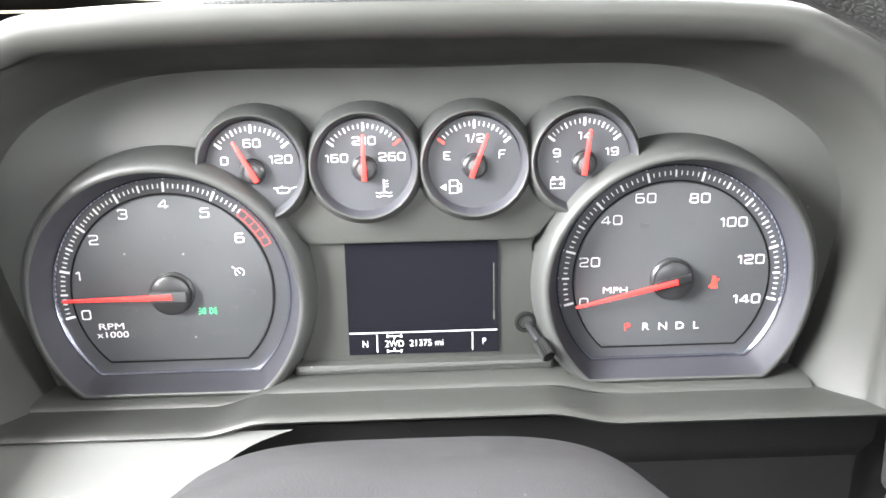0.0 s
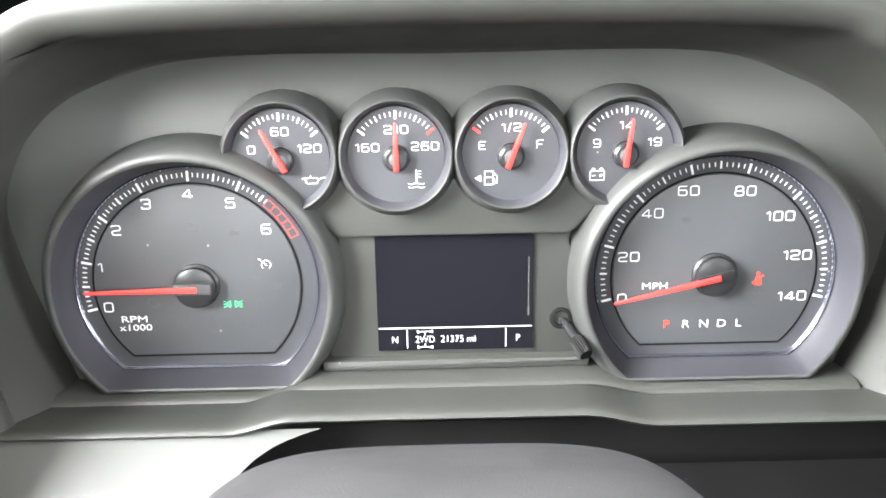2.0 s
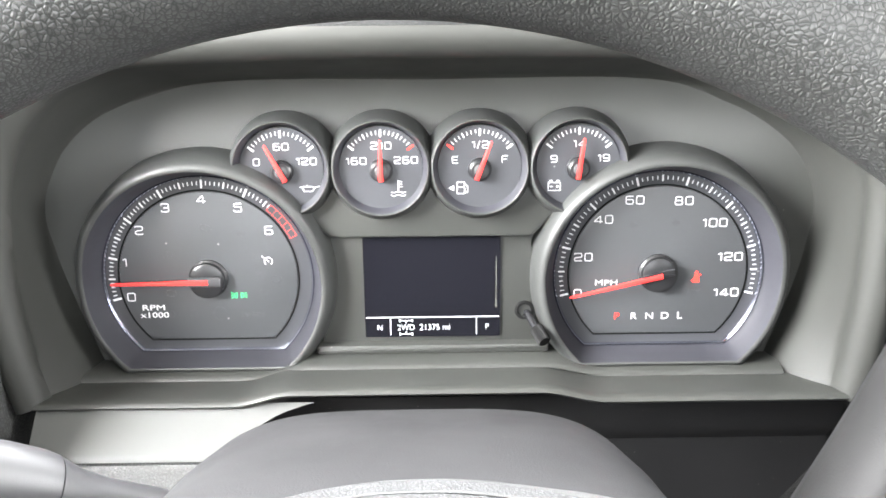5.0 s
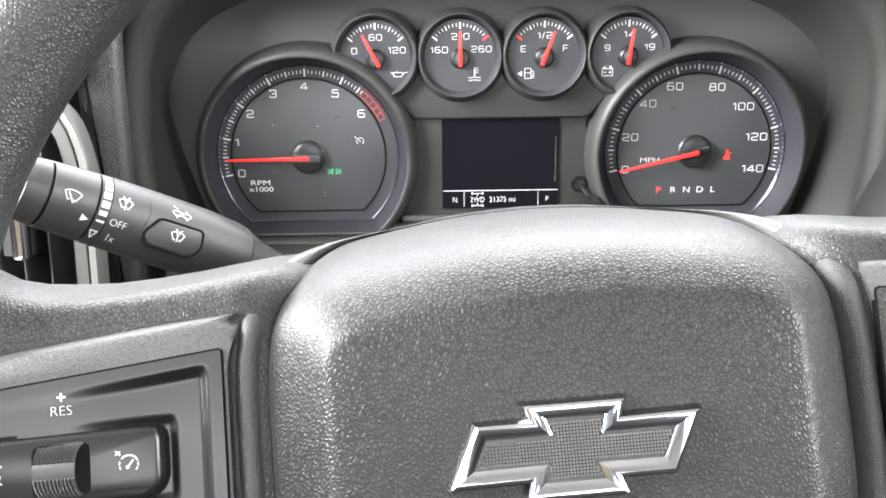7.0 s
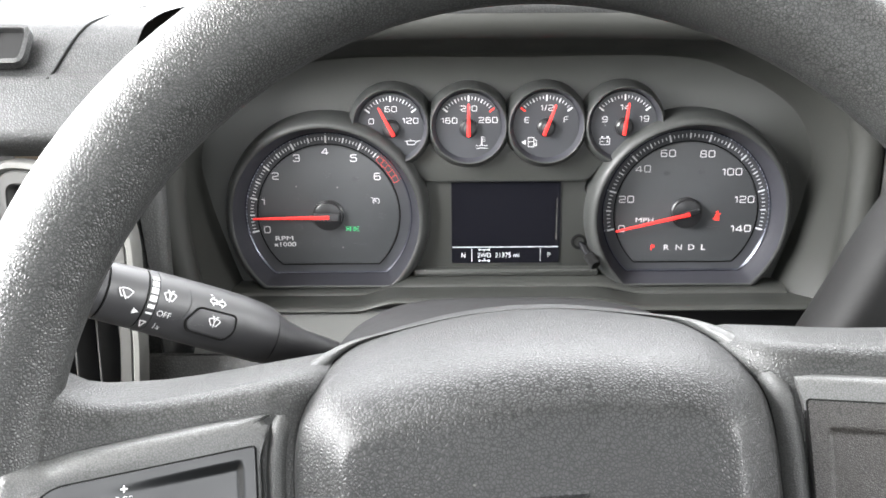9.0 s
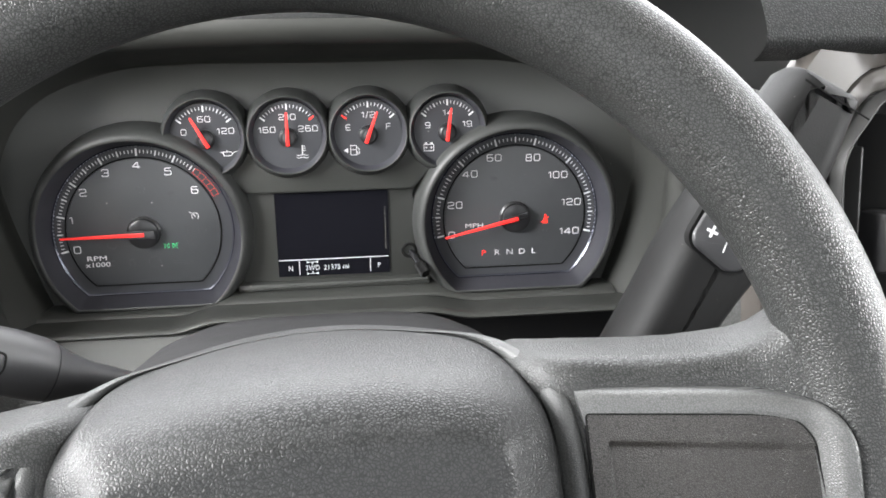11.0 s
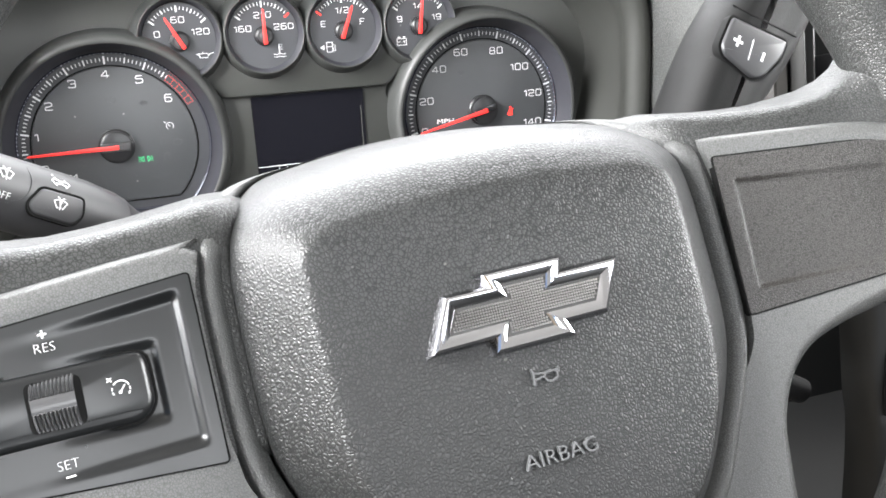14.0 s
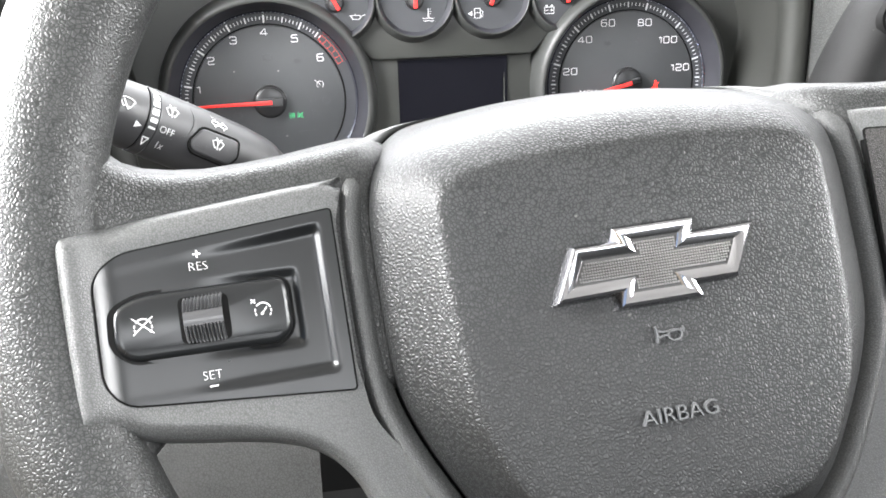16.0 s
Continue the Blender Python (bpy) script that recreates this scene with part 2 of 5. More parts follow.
def loft(loops, closed=True, cap0=True, cap1=True, bm=None):
    bm = bm or bmesh.new()
    rows = [[bm.verts.new(p) for p in loop] for loop in loops]
    n = len(rows[0])
    for a, b in zip(rows, rows[1:]):
        for i in range(n if closed else n - 1):
            j = (i + 1) % n
            bm.faces.new((a[i], a[j], b[j], b[i]))
    if closed and cap0:
        bm.faces.new(list(reversed(rows[0])))
    if closed and cap1:
        bm.faces.new(rows[-1])
    return bm


def sheet(outline, height, nx=60, ny=60, skirt=2.5):
    """A moulded face: a net of rows over a closed outline, standing at height(x, y), with its edges turned down."""
    lo, hi = min(p[1] for p in outline) + 0.02, max(p[1] for p in outline) - 0.02
    rows = []
    for j in range(ny + 1):
        y = lo + (hi - lo) * (1 - math.cos(math.pi * j / ny)) / 2
        xs = [x1 + (x2 - x1) * (y - y1) / (y2 - y1) for (x1, y1), (x2, y2) in zip(outline, outline[1:] + outline[:1]) if (y1 - y) * (y2 - y) <= 0 and y1 != y2]
        a, b = min(xs), max(xs)
        row = [(a + (b - a) * i / nx, y) for i in range(nx + 1)]
        row = [(x, y, height(x, y)) for x, y in row]
        rows.append([(a, y, row[0][2] - skirt)] + row + [(b, y, row[-1][2] - skirt)])
    rows = [[(x, y, z - skirt) for x, y, z in rows[0]]] + rows + [[(x, y, z - skirt) for x, y, z in rows[-1]]]
    return loft(rows, closed=False)


def at(pts, z):
    return [(x, y, z) for x, y in pts]


def offset(pts, d):
    """Moves a closed outline outwards by d (counter-clockwise outlines)."""
    out, n = [], len(pts)
    for i in range(n):
        (ax, ay), (bx, by), (cx, cy) = pts[i - 1], pts[i], pts[(i + 1) % n]
        e1, e2 = Vector((bx - ax, by - ay)), Vector((cx - bx, cy - by))
        if e1.length < 1e-6 or e2.length < 1e-6:
            out.append((bx, by))
            continue
        n1, n2 = Vector((e1.y, -e1.x)).normalized(), Vector((e2.y, -e2.x)).normalized()
        m = (n1 + n2)
        m = m / max(0.35, m.dot(n1)) if m.length > 1e-6 else n1
        out.append((bx + m.x * d, by + m.y * d))
    return out


def rounded(pts, r, n=6):
    """Rounds the corners of a closed outline; r: one radius or one for each corner."""
    out, k = [], len(pts)
    for i in range(k):
        p0, p, p1 = Vector(pts[i - 1]), Vector(pts[i]), Vector(pts[(i + 1) % k])
        a, b = (p0 - p), (p1 - p)
        rad = r[i] if isinstance(r, (list, tuple)) else r
        rad = min(rad, a.length * 0.49, b.length * 0.49)
        a, b = p + a.normalized() * rad, p + b.normalized() * rad
        for j in range(n + 1):
            t = j / n
            q = (1 - t) ** 2 * a + 2 * t * (1 - t) * p + t * t * b
            out.append((q.x, q.y))
    return out


def box(w, h, cx=0, cy=0):
    return [(cx - w / 2, cy - h / 2), (cx + w / 2, cy - h / 2), (cx + w / 2, cy + h / 2), (cx - w / 2, cy + h / 2)]


def prism(pts, z0, z1, bevel=0.0, bm=None):
    loops = [at(pts, z0)]
    if bevel:
        loops += [at(pts, z1 - bevel), at(offset(pts, -bevel * 0.3), z1 - bevel * 0.3), at(offset(pts, -bevel), z1)]
    else:
        loops += [at(pts, z1)]
    return loft(loops, bm=bm)


def circle(cx, cy, r, n=48, a0=0.0):
    return [(cx + r * math.cos(a0 + 2 * math.pi * i / n), cy + r * math.sin(a0 + 2 * math.pi * i / n)) for i in range(n)]


def turned(profile, cx=0, cy=0, n=48, cap0=True, cap1=True, bm=None):
    """A turned body round the z axis through (cx, cy): profile of (radius, z)."""
    return loft([at(circle(cx, cy, r, n), z) for r, z in profile], cap0=cap0, cap1=cap1, bm=bm)


def tube(path, radii, n=16, bm=None, caps=True, flat=1.0):
    path = [Vector(p) for p in path]
    radii = radii if isinstance(radii, (list, tuple)) else [radii] * len(path)
    loops, up = [], None
    for i, p in enumerate(path):
        d = (path[min(i + 1, len(path) - 1)] - path[max(i - 1, 0)]).normalized()
        side = d.cross(up if up else (Vector((0, 0, 1)) if abs(d.z) < 0.9 else Vector((1, 0, 0)))).normalized()
        up = side.cross(d)
        loops.append([p + radii[i] * (math.cos(a) * side + flat * math.sin(a) * up) for a in (2 * math.pi * k / n for k in range(n))])
    return loft(loops, cap0=caps, cap1=caps, bm=bm)


def spline(pts, n=10, closed=False):
    """A smooth line through control points (Catmull-Rom), any dimension."""
    P = [Vector(p) for p in pts]
    out, k = [], len(P)
    for i in range(k if closed else k - 1):
        if closed:
            p0, p1, p2, p3 = P[i - 1], P[i], P[(i + 1) % k], P[(i + 2) % k]
        else:
            p0, p1, p2, p3 = P[max(i - 1, 0)], P[i], P[i + 1], P[min(i + 2, k - 1)]
        for j in range(n):
            t = j / n
            out.append(0.5 * ((2 * p1) + (p2 - p0) * t + (2 * p0 - 5 * p1 + 4 * p2 - p3) * t * t + (3 * p1 - p0 - 3 * p2 + p3) * t ** 3))
    if not closed:
        out.append(P[-1])
    return out


def step(a, b, x):
    t = min(1.0, max(0.0, (x - a) / (b - a)))
    return t * t * (3 - 2 * t)


def letters(text, height, x=0, y=0, z=0, wide=1.0, thick=0.15, turn=0.0, thin=0.02):
    """Raised lettering centred at (x, y), of the given capital height."""
    cu = bpy.data.curves.new("letters", "FONT")
    cu.body, cu.size, cu.align_x, cu.align_y, cu.extrude, cu.resolution_u, cu.offset = text, height / 0.70, "CENTER", "CENTER", thick, 3, -thin * height
    ob = bpy.data.objects.new("letters", cu)
    me = bpy.data.meshes.new_from_object(ob)
    bm = bmesh.new()
    bm.from_mesh(me)
    bpy.data.objects.remove(ob), bpy.data.meshes.remove(me), bpy.data.curves.remove(cu)
    mx = [v.co.x for v in bm.verts]
    my = [v.co.y for v in bm.verts]
    bm.transform(Matrix.Translation((-(min(mx) + max(mx)) / 2, -(min(my) + max(my)) / 2, 0)))
    bm.transform(Matrix.Translation((x, y, z)) @ Matrix.Rotation(radians(turn), 4, "Z") @ Matrix.Diagonal((wide, 1, 1, 1)))
    return bm


def ribbon(pts, w, z0, z1, bm=None, closed=False):
    """One printed line of even width through 2D points, mitred at its corners."""
    bm = bm or bmesh.new()
    P = [Vector(p) for p in pts]
    n, loops = len(P), []
    for i, p in enumerate(P):
        a = P[i - 1] if i or closed else p
        b = P[(i + 1) % n] if i < n - 1 or closed else p
        e1, e2 = p - a, b - p
        e1 = e1 if e1.length > 1e-6 else e2
        e2 = e2 if e2.length > 1e-6 else e1
        n1, n2 = Vector((-e1.y, e1.x)).normalized(), Vector((-e2.y, e2.x)).normalized()
        m = n1 + n2
        m = m / max(0.5, m.dot(n1)) if m.length > 1e-6 else n1
        l, r = p + m * w / 2, p - m * w / 2
        loops.append([(l.x, l.y, z0), (l.x, l.y, z1), (r.x, r.y, z1), (r.x, r.y, z0)])
    if closed:
        loops.append(loops[0])
    return loft(loops, cap0=not closed, cap1=not closed, bm=bm)


def bend(pts, r, closed=False, n=4):
    """Rounds the inner corners of an open line."""
    if closed:
        return rounded(pts, r, n)
    out = [tuple(pts[0])]
    for p0, p, p1 in zip(pts, pts[1:], pts[2:]):
        p0, p, p1 = Vector(p0), Vector(p), Vector(p1)
        a, b = p0 - p, p1 - p
        rad = min(r, a.length * 0.48, b.length * 0.48)
        a, b = p + a.normalized() * rad, p + b.normalized() * rad
        out += [tuple((1 - t) ** 2 * a + 2 * t * (1 - t) * p + t * t * b) for t in (k / n for k in range(n + 1))]
    return out + [tuple(pts[-1])]


SQUARE = {  # strokes of a wide, squared numeral face: (closed, points)
    "0": (0.9, [(1, ((0, 0), (1, 0), (1, 1), (0, 1)))]),
    "1": (0.42, [(0, ((0, 0.8), (0.9, 1), (0.9, 0)))]),
    "2": (0.9, [(0, ((0, 0.84), (0, 1), (1, 1), (1, 0.5), (0, 0.42), (0, 0), (1.04, 0)))]),
    "3": (0.9, [(0, ((0, 0.8), (0, 1), (1, 1), (1, 0.5), (0.3, 0.5))), (0, ((0.8, 0.5), (1, 0.46), (1, 0), (0, 0), (0, 0.2)))]),
    "4": (0.95, [(0, ((0.76, 0), (0.76, 1), (0, 0.3), (0, 0.24), (1.08, 0.24)))]),
    "5": (0.9, [(0, ((1, 1), (0.05, 1), (0, 0.58), (1, 0.6), (1, 0), (0, 0), (0, 0.2)))]),
    "6": (0.9, [(0, ((0.98, 1), (0, 1), (0, 0), (1, 0), (1, 0.57), (0.04, 0.57)))]),
    "8": (0.9, [(1, ((0, 0), (1, 0), (1, 0.52), (0, 0.52))), (1, ((0.05, 0.52), (0.95, 0.52), (0.95, 1), (0.05, 1)))]),
    "9": (0.9, [(0, ((0.02, 0), (1, 0), (1, 1), (0, 1), (0, 0.43), (0.96, 0.43)))]),
    "E": (0.8, [(0, ((1.04, 1), (0, 1), (0, 0), (1.04, 0))), (0, ((0, 0.5), (0.9, 0.5)))]),
    "F": (0.8, [(0, ((1.04, 1), (0, 1), (0, -0.07))), (0, ((0, 0.48), (0.85, 0.48)))]),
    "/": (0.36, [(0, ((0, -0.08), (1, 1.08)))]),
}


def numeral(text, h, x, y, z, face, weight=0.108):
    """Wide squared numerals of height h, centred at (x, y)."""
    w = weight * h
    k = h - w
    gap = 0.36 * h
    total = sum(SQUARE[c][0] * k for c in text) + gap * (len(text) - 1)
    cx, bm = x - total / 2, bmesh.new()
    for c in text:
        cw, strokes = SQUARE[c]
        for shut, pts in strokes:
            q = [(cx + px * cw * k, y - k / 2 + py * k) for px, py in pts]
            ribbon(bend(q, 0.2 * h, shut), w, z, z + 0.1, bm, bool(shut))
        cx += cw * k + gap
    return part("numeral", bm, WHITE, face)


def bars(rects, z0, z1, bm=None):
    bm = bm or bmesh.new()
    for x, y, w, h in rects:
        prism(box(w, h, x, y), z0, z1, bm=bm)
    return bm


def stroke(pts, w, z0, z1, bm=None, closed=False):
    """A flat printed line of width w through 2D points."""
    bm = bm or bmesh.new()
    P = [Vector(p) for p in pts]
    if closed:
        P = P + [P[0]]
    for a, b in zip(P, P[1:]):
        d = (b - a)
        if d.length < 1e-6:
            continue
        d.normalize()
        s = Vector((-d.y, d.x)) * w / 2
        e = d * w * 0.3
        prism([tuple(a - e - s), tuple(b + e - s), tuple(b + e + s), tuple(a - e + s)], z0, z1, bm=bm)
    return bm


def arc(cx, cy, r, a0, a1, n=12):
    return [(cx + r * math.cos(radians(a0 + (a1 - a0) * i / n)), cy + r * math.sin(radians(a0 + (a1 - a0) * i / n))) for i in range(n + 1)]


def move(bm, m):
    bm.transform(m)
    return bm


def upright(x, y, z, tilt=0.0, turn=0.0):
    """A panel frame in the cab at millimetres: x right, y up, z towards the driver; tilt leans its top away, turn faces it to the left."""
    return Matrix.Translation((x / 1000, y / 1000, z / 1000)) @ Matrix.Rotation(radians(turn), 4, "Z") @ Matrix.Rotation(radians(90 - tilt), 4, "X")


CAB = upright(0, 0, 0)   # cab frame: x right, y up, z towards the driver; nought on the dial faces


# ---- the cab's shell ----
def build_shell():
    bm = bmesh.new()
    bmesh.ops.create_grid(bm, x_segments=24, y_segments=24, size=400000)
    bmesh.ops.translate(bm, vec=(0, 0, -1450), verts=bm.verts)
    ground = part("ground", bm, GROUNDM, None)
    tagged(ground, "grey asphalt ground outside the truck", "ground", kind="structure")

    def plane(name, loop, thick, mat, label, cat):
        n = (Vector(loop[1]) - Vector(loop[0])).cross(Vector(loop[2]) - Vector(loop[0])).normalized() * thick
        ob = part(name, loft([[tuple(Vector(p)) for p in loop], [tuple(Vector(p) + n) for p in loop]]), mat, None)
        return tagged(ob, label, cat, kind="structure")

    plane("floor", [(-620, -1650, -720), (1300, -1650, -720), (1300, 800, -720), (-620, 800, -720)], -30, CARPET, "dark carpeted floor of the cab", "floor")
    plane("ceiling", [(-620, -1650, 700), (1300, -1650, 700), (1300, -10, 700), (-620, -10, 700)], 30, LINER, "grey cloth headliner of the cab", "ceiling")
    plane("wall_rear", [(-620, -1650, -720), (1300, -1650, -720), (1300, -1650, 200), (-620, -1650, 200)], -25, LEATHER, "dark trimmed rear wall of the cab", "wall")
    plane("wall_rear_header", [(-620, -1650, 590), (1300, -1650, 590), (1300, -1650, 700), (-620, -1650, 700)], -25, LINER, "grey trimmed header over the rear window", "wall")
    plane("firewall", [(-620, 800, -720), (1300, 800, -720), (1300, 800, 165), (-620, 800, 165)], 25, STACK, "dark firewall behind the dashboard", "wall")
    for side, x, t in (("left", -620, 25), ("right", 1300, -25)):
        plane("door_" + side, [(x, -1650, -720), (x, 800, -720), (x, 800, 105), (x, -1650, 105)], t, TAN if side == "left" else LEATHER, "trimmed cab door panel below the window", "door")
        plane("pillar_rear_" + side, [(x, -1650, 105), (x, -1020, 105), (x, -1020, 700), (x, -1650, 700)], t, LINER, "grey trimmed rear pillar of the cab", "pillar")
        plane("pillar_front_" + side, [(x, 230, 105), (x, 800, 105), (x, 740, 180), (x, -20, 700), (x, -120, 700)], t, LINER, "grey trimmed windscreen pillar of the cab", "pillar")
        plane("rail_" + side, [(x, -1020, 590), (x, -10, 590), (x, -120, 700), (x, -1020, 700)], t, LINER, "grey trimmed rail over the door window", "trim")


build_shell()


# ---- dashboard ----
def hood_lines():
    """Back edge and front lip of the gauge hood, from the lower left round the top to the lower right."""
    back = [(-179, -17, 18), (-188, 10, 4), (-198, 47, -3), (-199, 77, -7), (-179, 108, -13), (-148, 126, -15), (-104, 134.5, -16),
            (0, 135.5, -16), (112, 133.5, -16), (151, 121, -15), (182, 100, -13), (199, 74, -7), (198, 42, -3), (190, 10, 4), (181, -17, 18)]
    lip = [(-195, -18, 47), (-200, 5, 47), (-204, 45, 47), (-201, 85, 47), (-191, 116, 47), (-164, 143, 47), (-127, 151, 47),
           (0, 153.5, 47), (130, 150, 47), (164, 141, 47), (193, 122, 47), (209, 92, 47), (211, 45, 47), (208, 5, 47), (204, -19, 47)]
    return spline(back, 7), spline(lip, 7)


def build_dashboard():
    dash = thing("dashboard", CAB, "dark grey moulded dashboard with a hooded gauge opening", "dashboard")
    back, lip = hood_lines()

    def grow(line, d, z):
        out = []
        for i, p in enumerate(line):
            t = line[min(i + 1, len(line) - 1)] - line[max(i - 1, 0)]
            n = Vector((-t.y, t.x)).normalized()
            out.append((p.x + n.x * d, p.y + n.y * d, z))
        return out
    loops = []
    for k in range(7):
        t, row = k / 6, []
        for a, b in zip(back, lip):
            inward = Vector((0, 62, 0)) - Vector((a.x, a.y, 0))
            p0 = a + inward.normalized() * 3
            p0.z = -3 if p0.y < 60 else -3 - 2 * (p0.y - 60) / 40 if p0.y < 100 else -5 - 4 * (p0.y - 100) / 18 if p0.y < 118 else -9 - 11 * (p0.y - 118) / 22
            p0.z -= 0.15
            p2 = a.lerp(b, 0.5)
            row.append(tuple((1 - t) ** 2 * p0 + 2 * t * (1 - t) * a + t * t * p2))
        loops.append(row)
    for f in (0.62, 0.7):
        loops.append([tuple(a.lerp(b, f)) for a, b in zip(back, lip)])
    loops += [grow(lip, -6.4, 38), grow(lip, -5.6, 42), grow(lip, -3.8, 45.4), grow(lip, -1.2, 48), grow(lip, 2.0, 49.6), grow(lip, 5.0, 49.8), grow(lip, 8.0, 48.4), grow(lip, 10.0, 45), grow(lip, 10.6, 40), grow(lip, 10.8, 10)]
    part("gauge_hood", loft(loops, closed=False), HOOD, dash, "satin dark grey gauge hood with rounded lip", 50)

    # shelf under the gauges, its middle raised, with a rounded front lip
    xs = [-200 + 408 * i / 100 for i in range(101)]

    def rise(x):
        return 1 - step(70, 98, -x) if x < 0 else 1 - step(52, 86, x)
    prof = [(-17.4, 14), (-16.6, 20), (-16.0, 30), (-15.2, 42), (-15.3, 45.6), (-16.1, 47.8), (-17.4, 48.6), (-18.6, 47.6), (-19, 45), (-18.8, 30)]
    part("gauge_shelf", loft([[(x, y + 5.5 * rise(x), z) for x in xs] for y, z in prof], closed=False), SHELF, dash, "satin grey shelf with a raised middle and rounded lip", 50)

    # trim strip and grained knee panel under the shelf
    strip = [(-17.5, 44), (-19.0, 45.5)] + [(-19 - 18 * k / 10, 45.5 + 17.5 * k / 10) for k in range(1, 11)] + [(-38.5, 63.5), (-39, 61)]
    def tuck(x):
        return step(-20, 60, x)
    def end(y):
        """Where the strip stops beside the column, further out towards its foot."""
        q = max(0.0, -17.5 - y)
        return -58 - 28 * (1 - math.exp(-q / 6)) - 0.6 * q
    part("trim_strip", loft([[(-194 + (end(y) + 194) * i / 30, y, z) for i in range(31)] for y, z in strip], closed=False), STRIP, dash, "smooth satin strip, window light put into its paler grey")
    # shade under the shelf, put into the recess as near-black colour
    part("column_recess", loft([[(end(max(y, -45)) + (214 - end(max(y, -45))) * i / 10, y, z) for i in range(11)] for y, z in ((-17.5, 40), (-19, 24), (-45, 20), (-60, 6), (-160, -4))], closed=False), SHROUD, dash, "recess beside the steering column, shade put into its dark colour")
    knee = [(-39, 61), (-39.5, 64.5), (-42, 66), (-75, 74), (-140, 92), (-220, 105), (-300, 90), (-330, 40)]
    part("knee_panel", loft([[(x, y, z - tuck(x) * 100 * step(-200, -40, y)) for x in [-420 + 316 * i / 40 for i in range(41)]] for y, z in knee], closed=False), LEATHER, dash, "grained dark grey knee panel")

    # knee panel's shaded half, its shade painted with the near-black shroud plastic
    part("lower_panel", loft([[(x, y, z) for x in (-68, 120, 240, 330)] for y, z in ((-40, -6), (-150, -2), (-300, 10), (-420, 0))], closed=False), SHROUD, dash, "lower panel under the column, shade put into its dark colour")
    part("lower_edge", tube(spline([(215, -112, 96), (240, -128, 100), (270, -148, 102), (310, -172, 100)], 6), 9, 14), SHROUD, dash, "rounded dark lower edge", 70)
    # grained top pad behind and over the hood
    top = spline([(0, 46.8, 0), (4, 48.2, 0), (8, 47, 0), (10.5, 43, 0), (12, 34, 0), (13, 10, 0), (14, -60, 0), (14, -250, 0), (10, -770, 0)], 5)
    loops = []
    for p in top:
        row = []
        for x in [-226 + 452 * i / 60 for i in range(61)]:
            f = max(0.0, 1 - (x / 125) ** 2) ** 0.8
            row.append((x, 157.6 - 30 * step(88, 218, abs(x - 4)) + p.x * f + 4 * step(-20, -120, p.y), p.y - 3 * (1 - f)))
        loops.append(row)
    part("top_pad", loft(loops, closed=False), TOPPAD, dash, "grained dark grey pad over the gauges", 60)

    # outboard top on the driver's side, with two stepped pads
    for sgn, x0, x1, dz, dy in ((-1, -590, -208, 0, 0), (1, 212, 1270, 34, 50)):
        prof = spline([(90, 92, 0), (96, 101, 0), (103, 104, 0), (113, 99, 0), (126, 89, 0), (132, 84, 0), (134, 79, 0), (141, 74, 0), (152, 62, 0), (160, 40, 0), (166, -30, 0), (170, -250, 0), (168, -770, 0)], 4)
        xs2 = [x0 + (x1 - x0) * i / 12 for i in range(13)]
        part("side_pad", loft([[(x, p.x + dy, p.y + dz) for x in xs2] for p in prof], closed=False), TOPPAD, dash, "grained dark grey upper dashboard pad", 60)
    part("pad_seam", tube(spline([(-252.5, 130.5, 85.2), (-251, 134, 79.6), (-247.5, 141, 74.4), (-243, 152, 62.4), (-239, 160, 40.4), (-234, 166, -30)], 5), 0.8, 8), GAP, dash, "dark seam in the upper pad")
    # soft upright bolsters beside the hood
    for sgn, cx, zf in ((-1, -219, 58), (1, 234, 112)):
        outline = rounded([(cx - 12, -70), (cx + 11, -70), (cx + 13, 60), (cx + 14, 118), (cx - 12, 118)], 5, 4)
        part("bolster", loft([at(offset(outline, 2), 20), at(outline, zf - 7), at(offset(outline, -2), zf - 2), at(offset(outline, -6), zf)]), LEATHER, dash, "grained upright bolster", 60)
    return dash


dashboard = build_dashboard()


# ---- instrument cluster ----
def dcurve(cx, cy, r, d, n=72):
    """A round outline with its bottom cut flat, d under the centre."""
    a = math.asin(min(0.999, d / r))
    pts = [(cx + r * math.cos(t), cy + r * math.sin(t)) for t in (-a + (math.pi + 2 * a) * i / n for i in range(n + 1))]
    x0 = pts[-1][0]
    return pts + [(x0 + (pts[0][0] - x0) * k / 6, cy - d) for k in range(1, 6)]


def tick(bm, cx, cy, r0, r1, deg, w, z0, z1):
    d = Vector((math.cos(radians(deg)), math.sin(radians(deg))))
    s = Vector((-d.y, d.x)) * w / 2
    c = Vector((cx, cy))
    prism([tuple(c + d * r0 - s), tuple(c + d * r1 - s), tuple(c + d * r1 + s), tuple(c + d * r0 + s)], z0, z1, bm=bm)


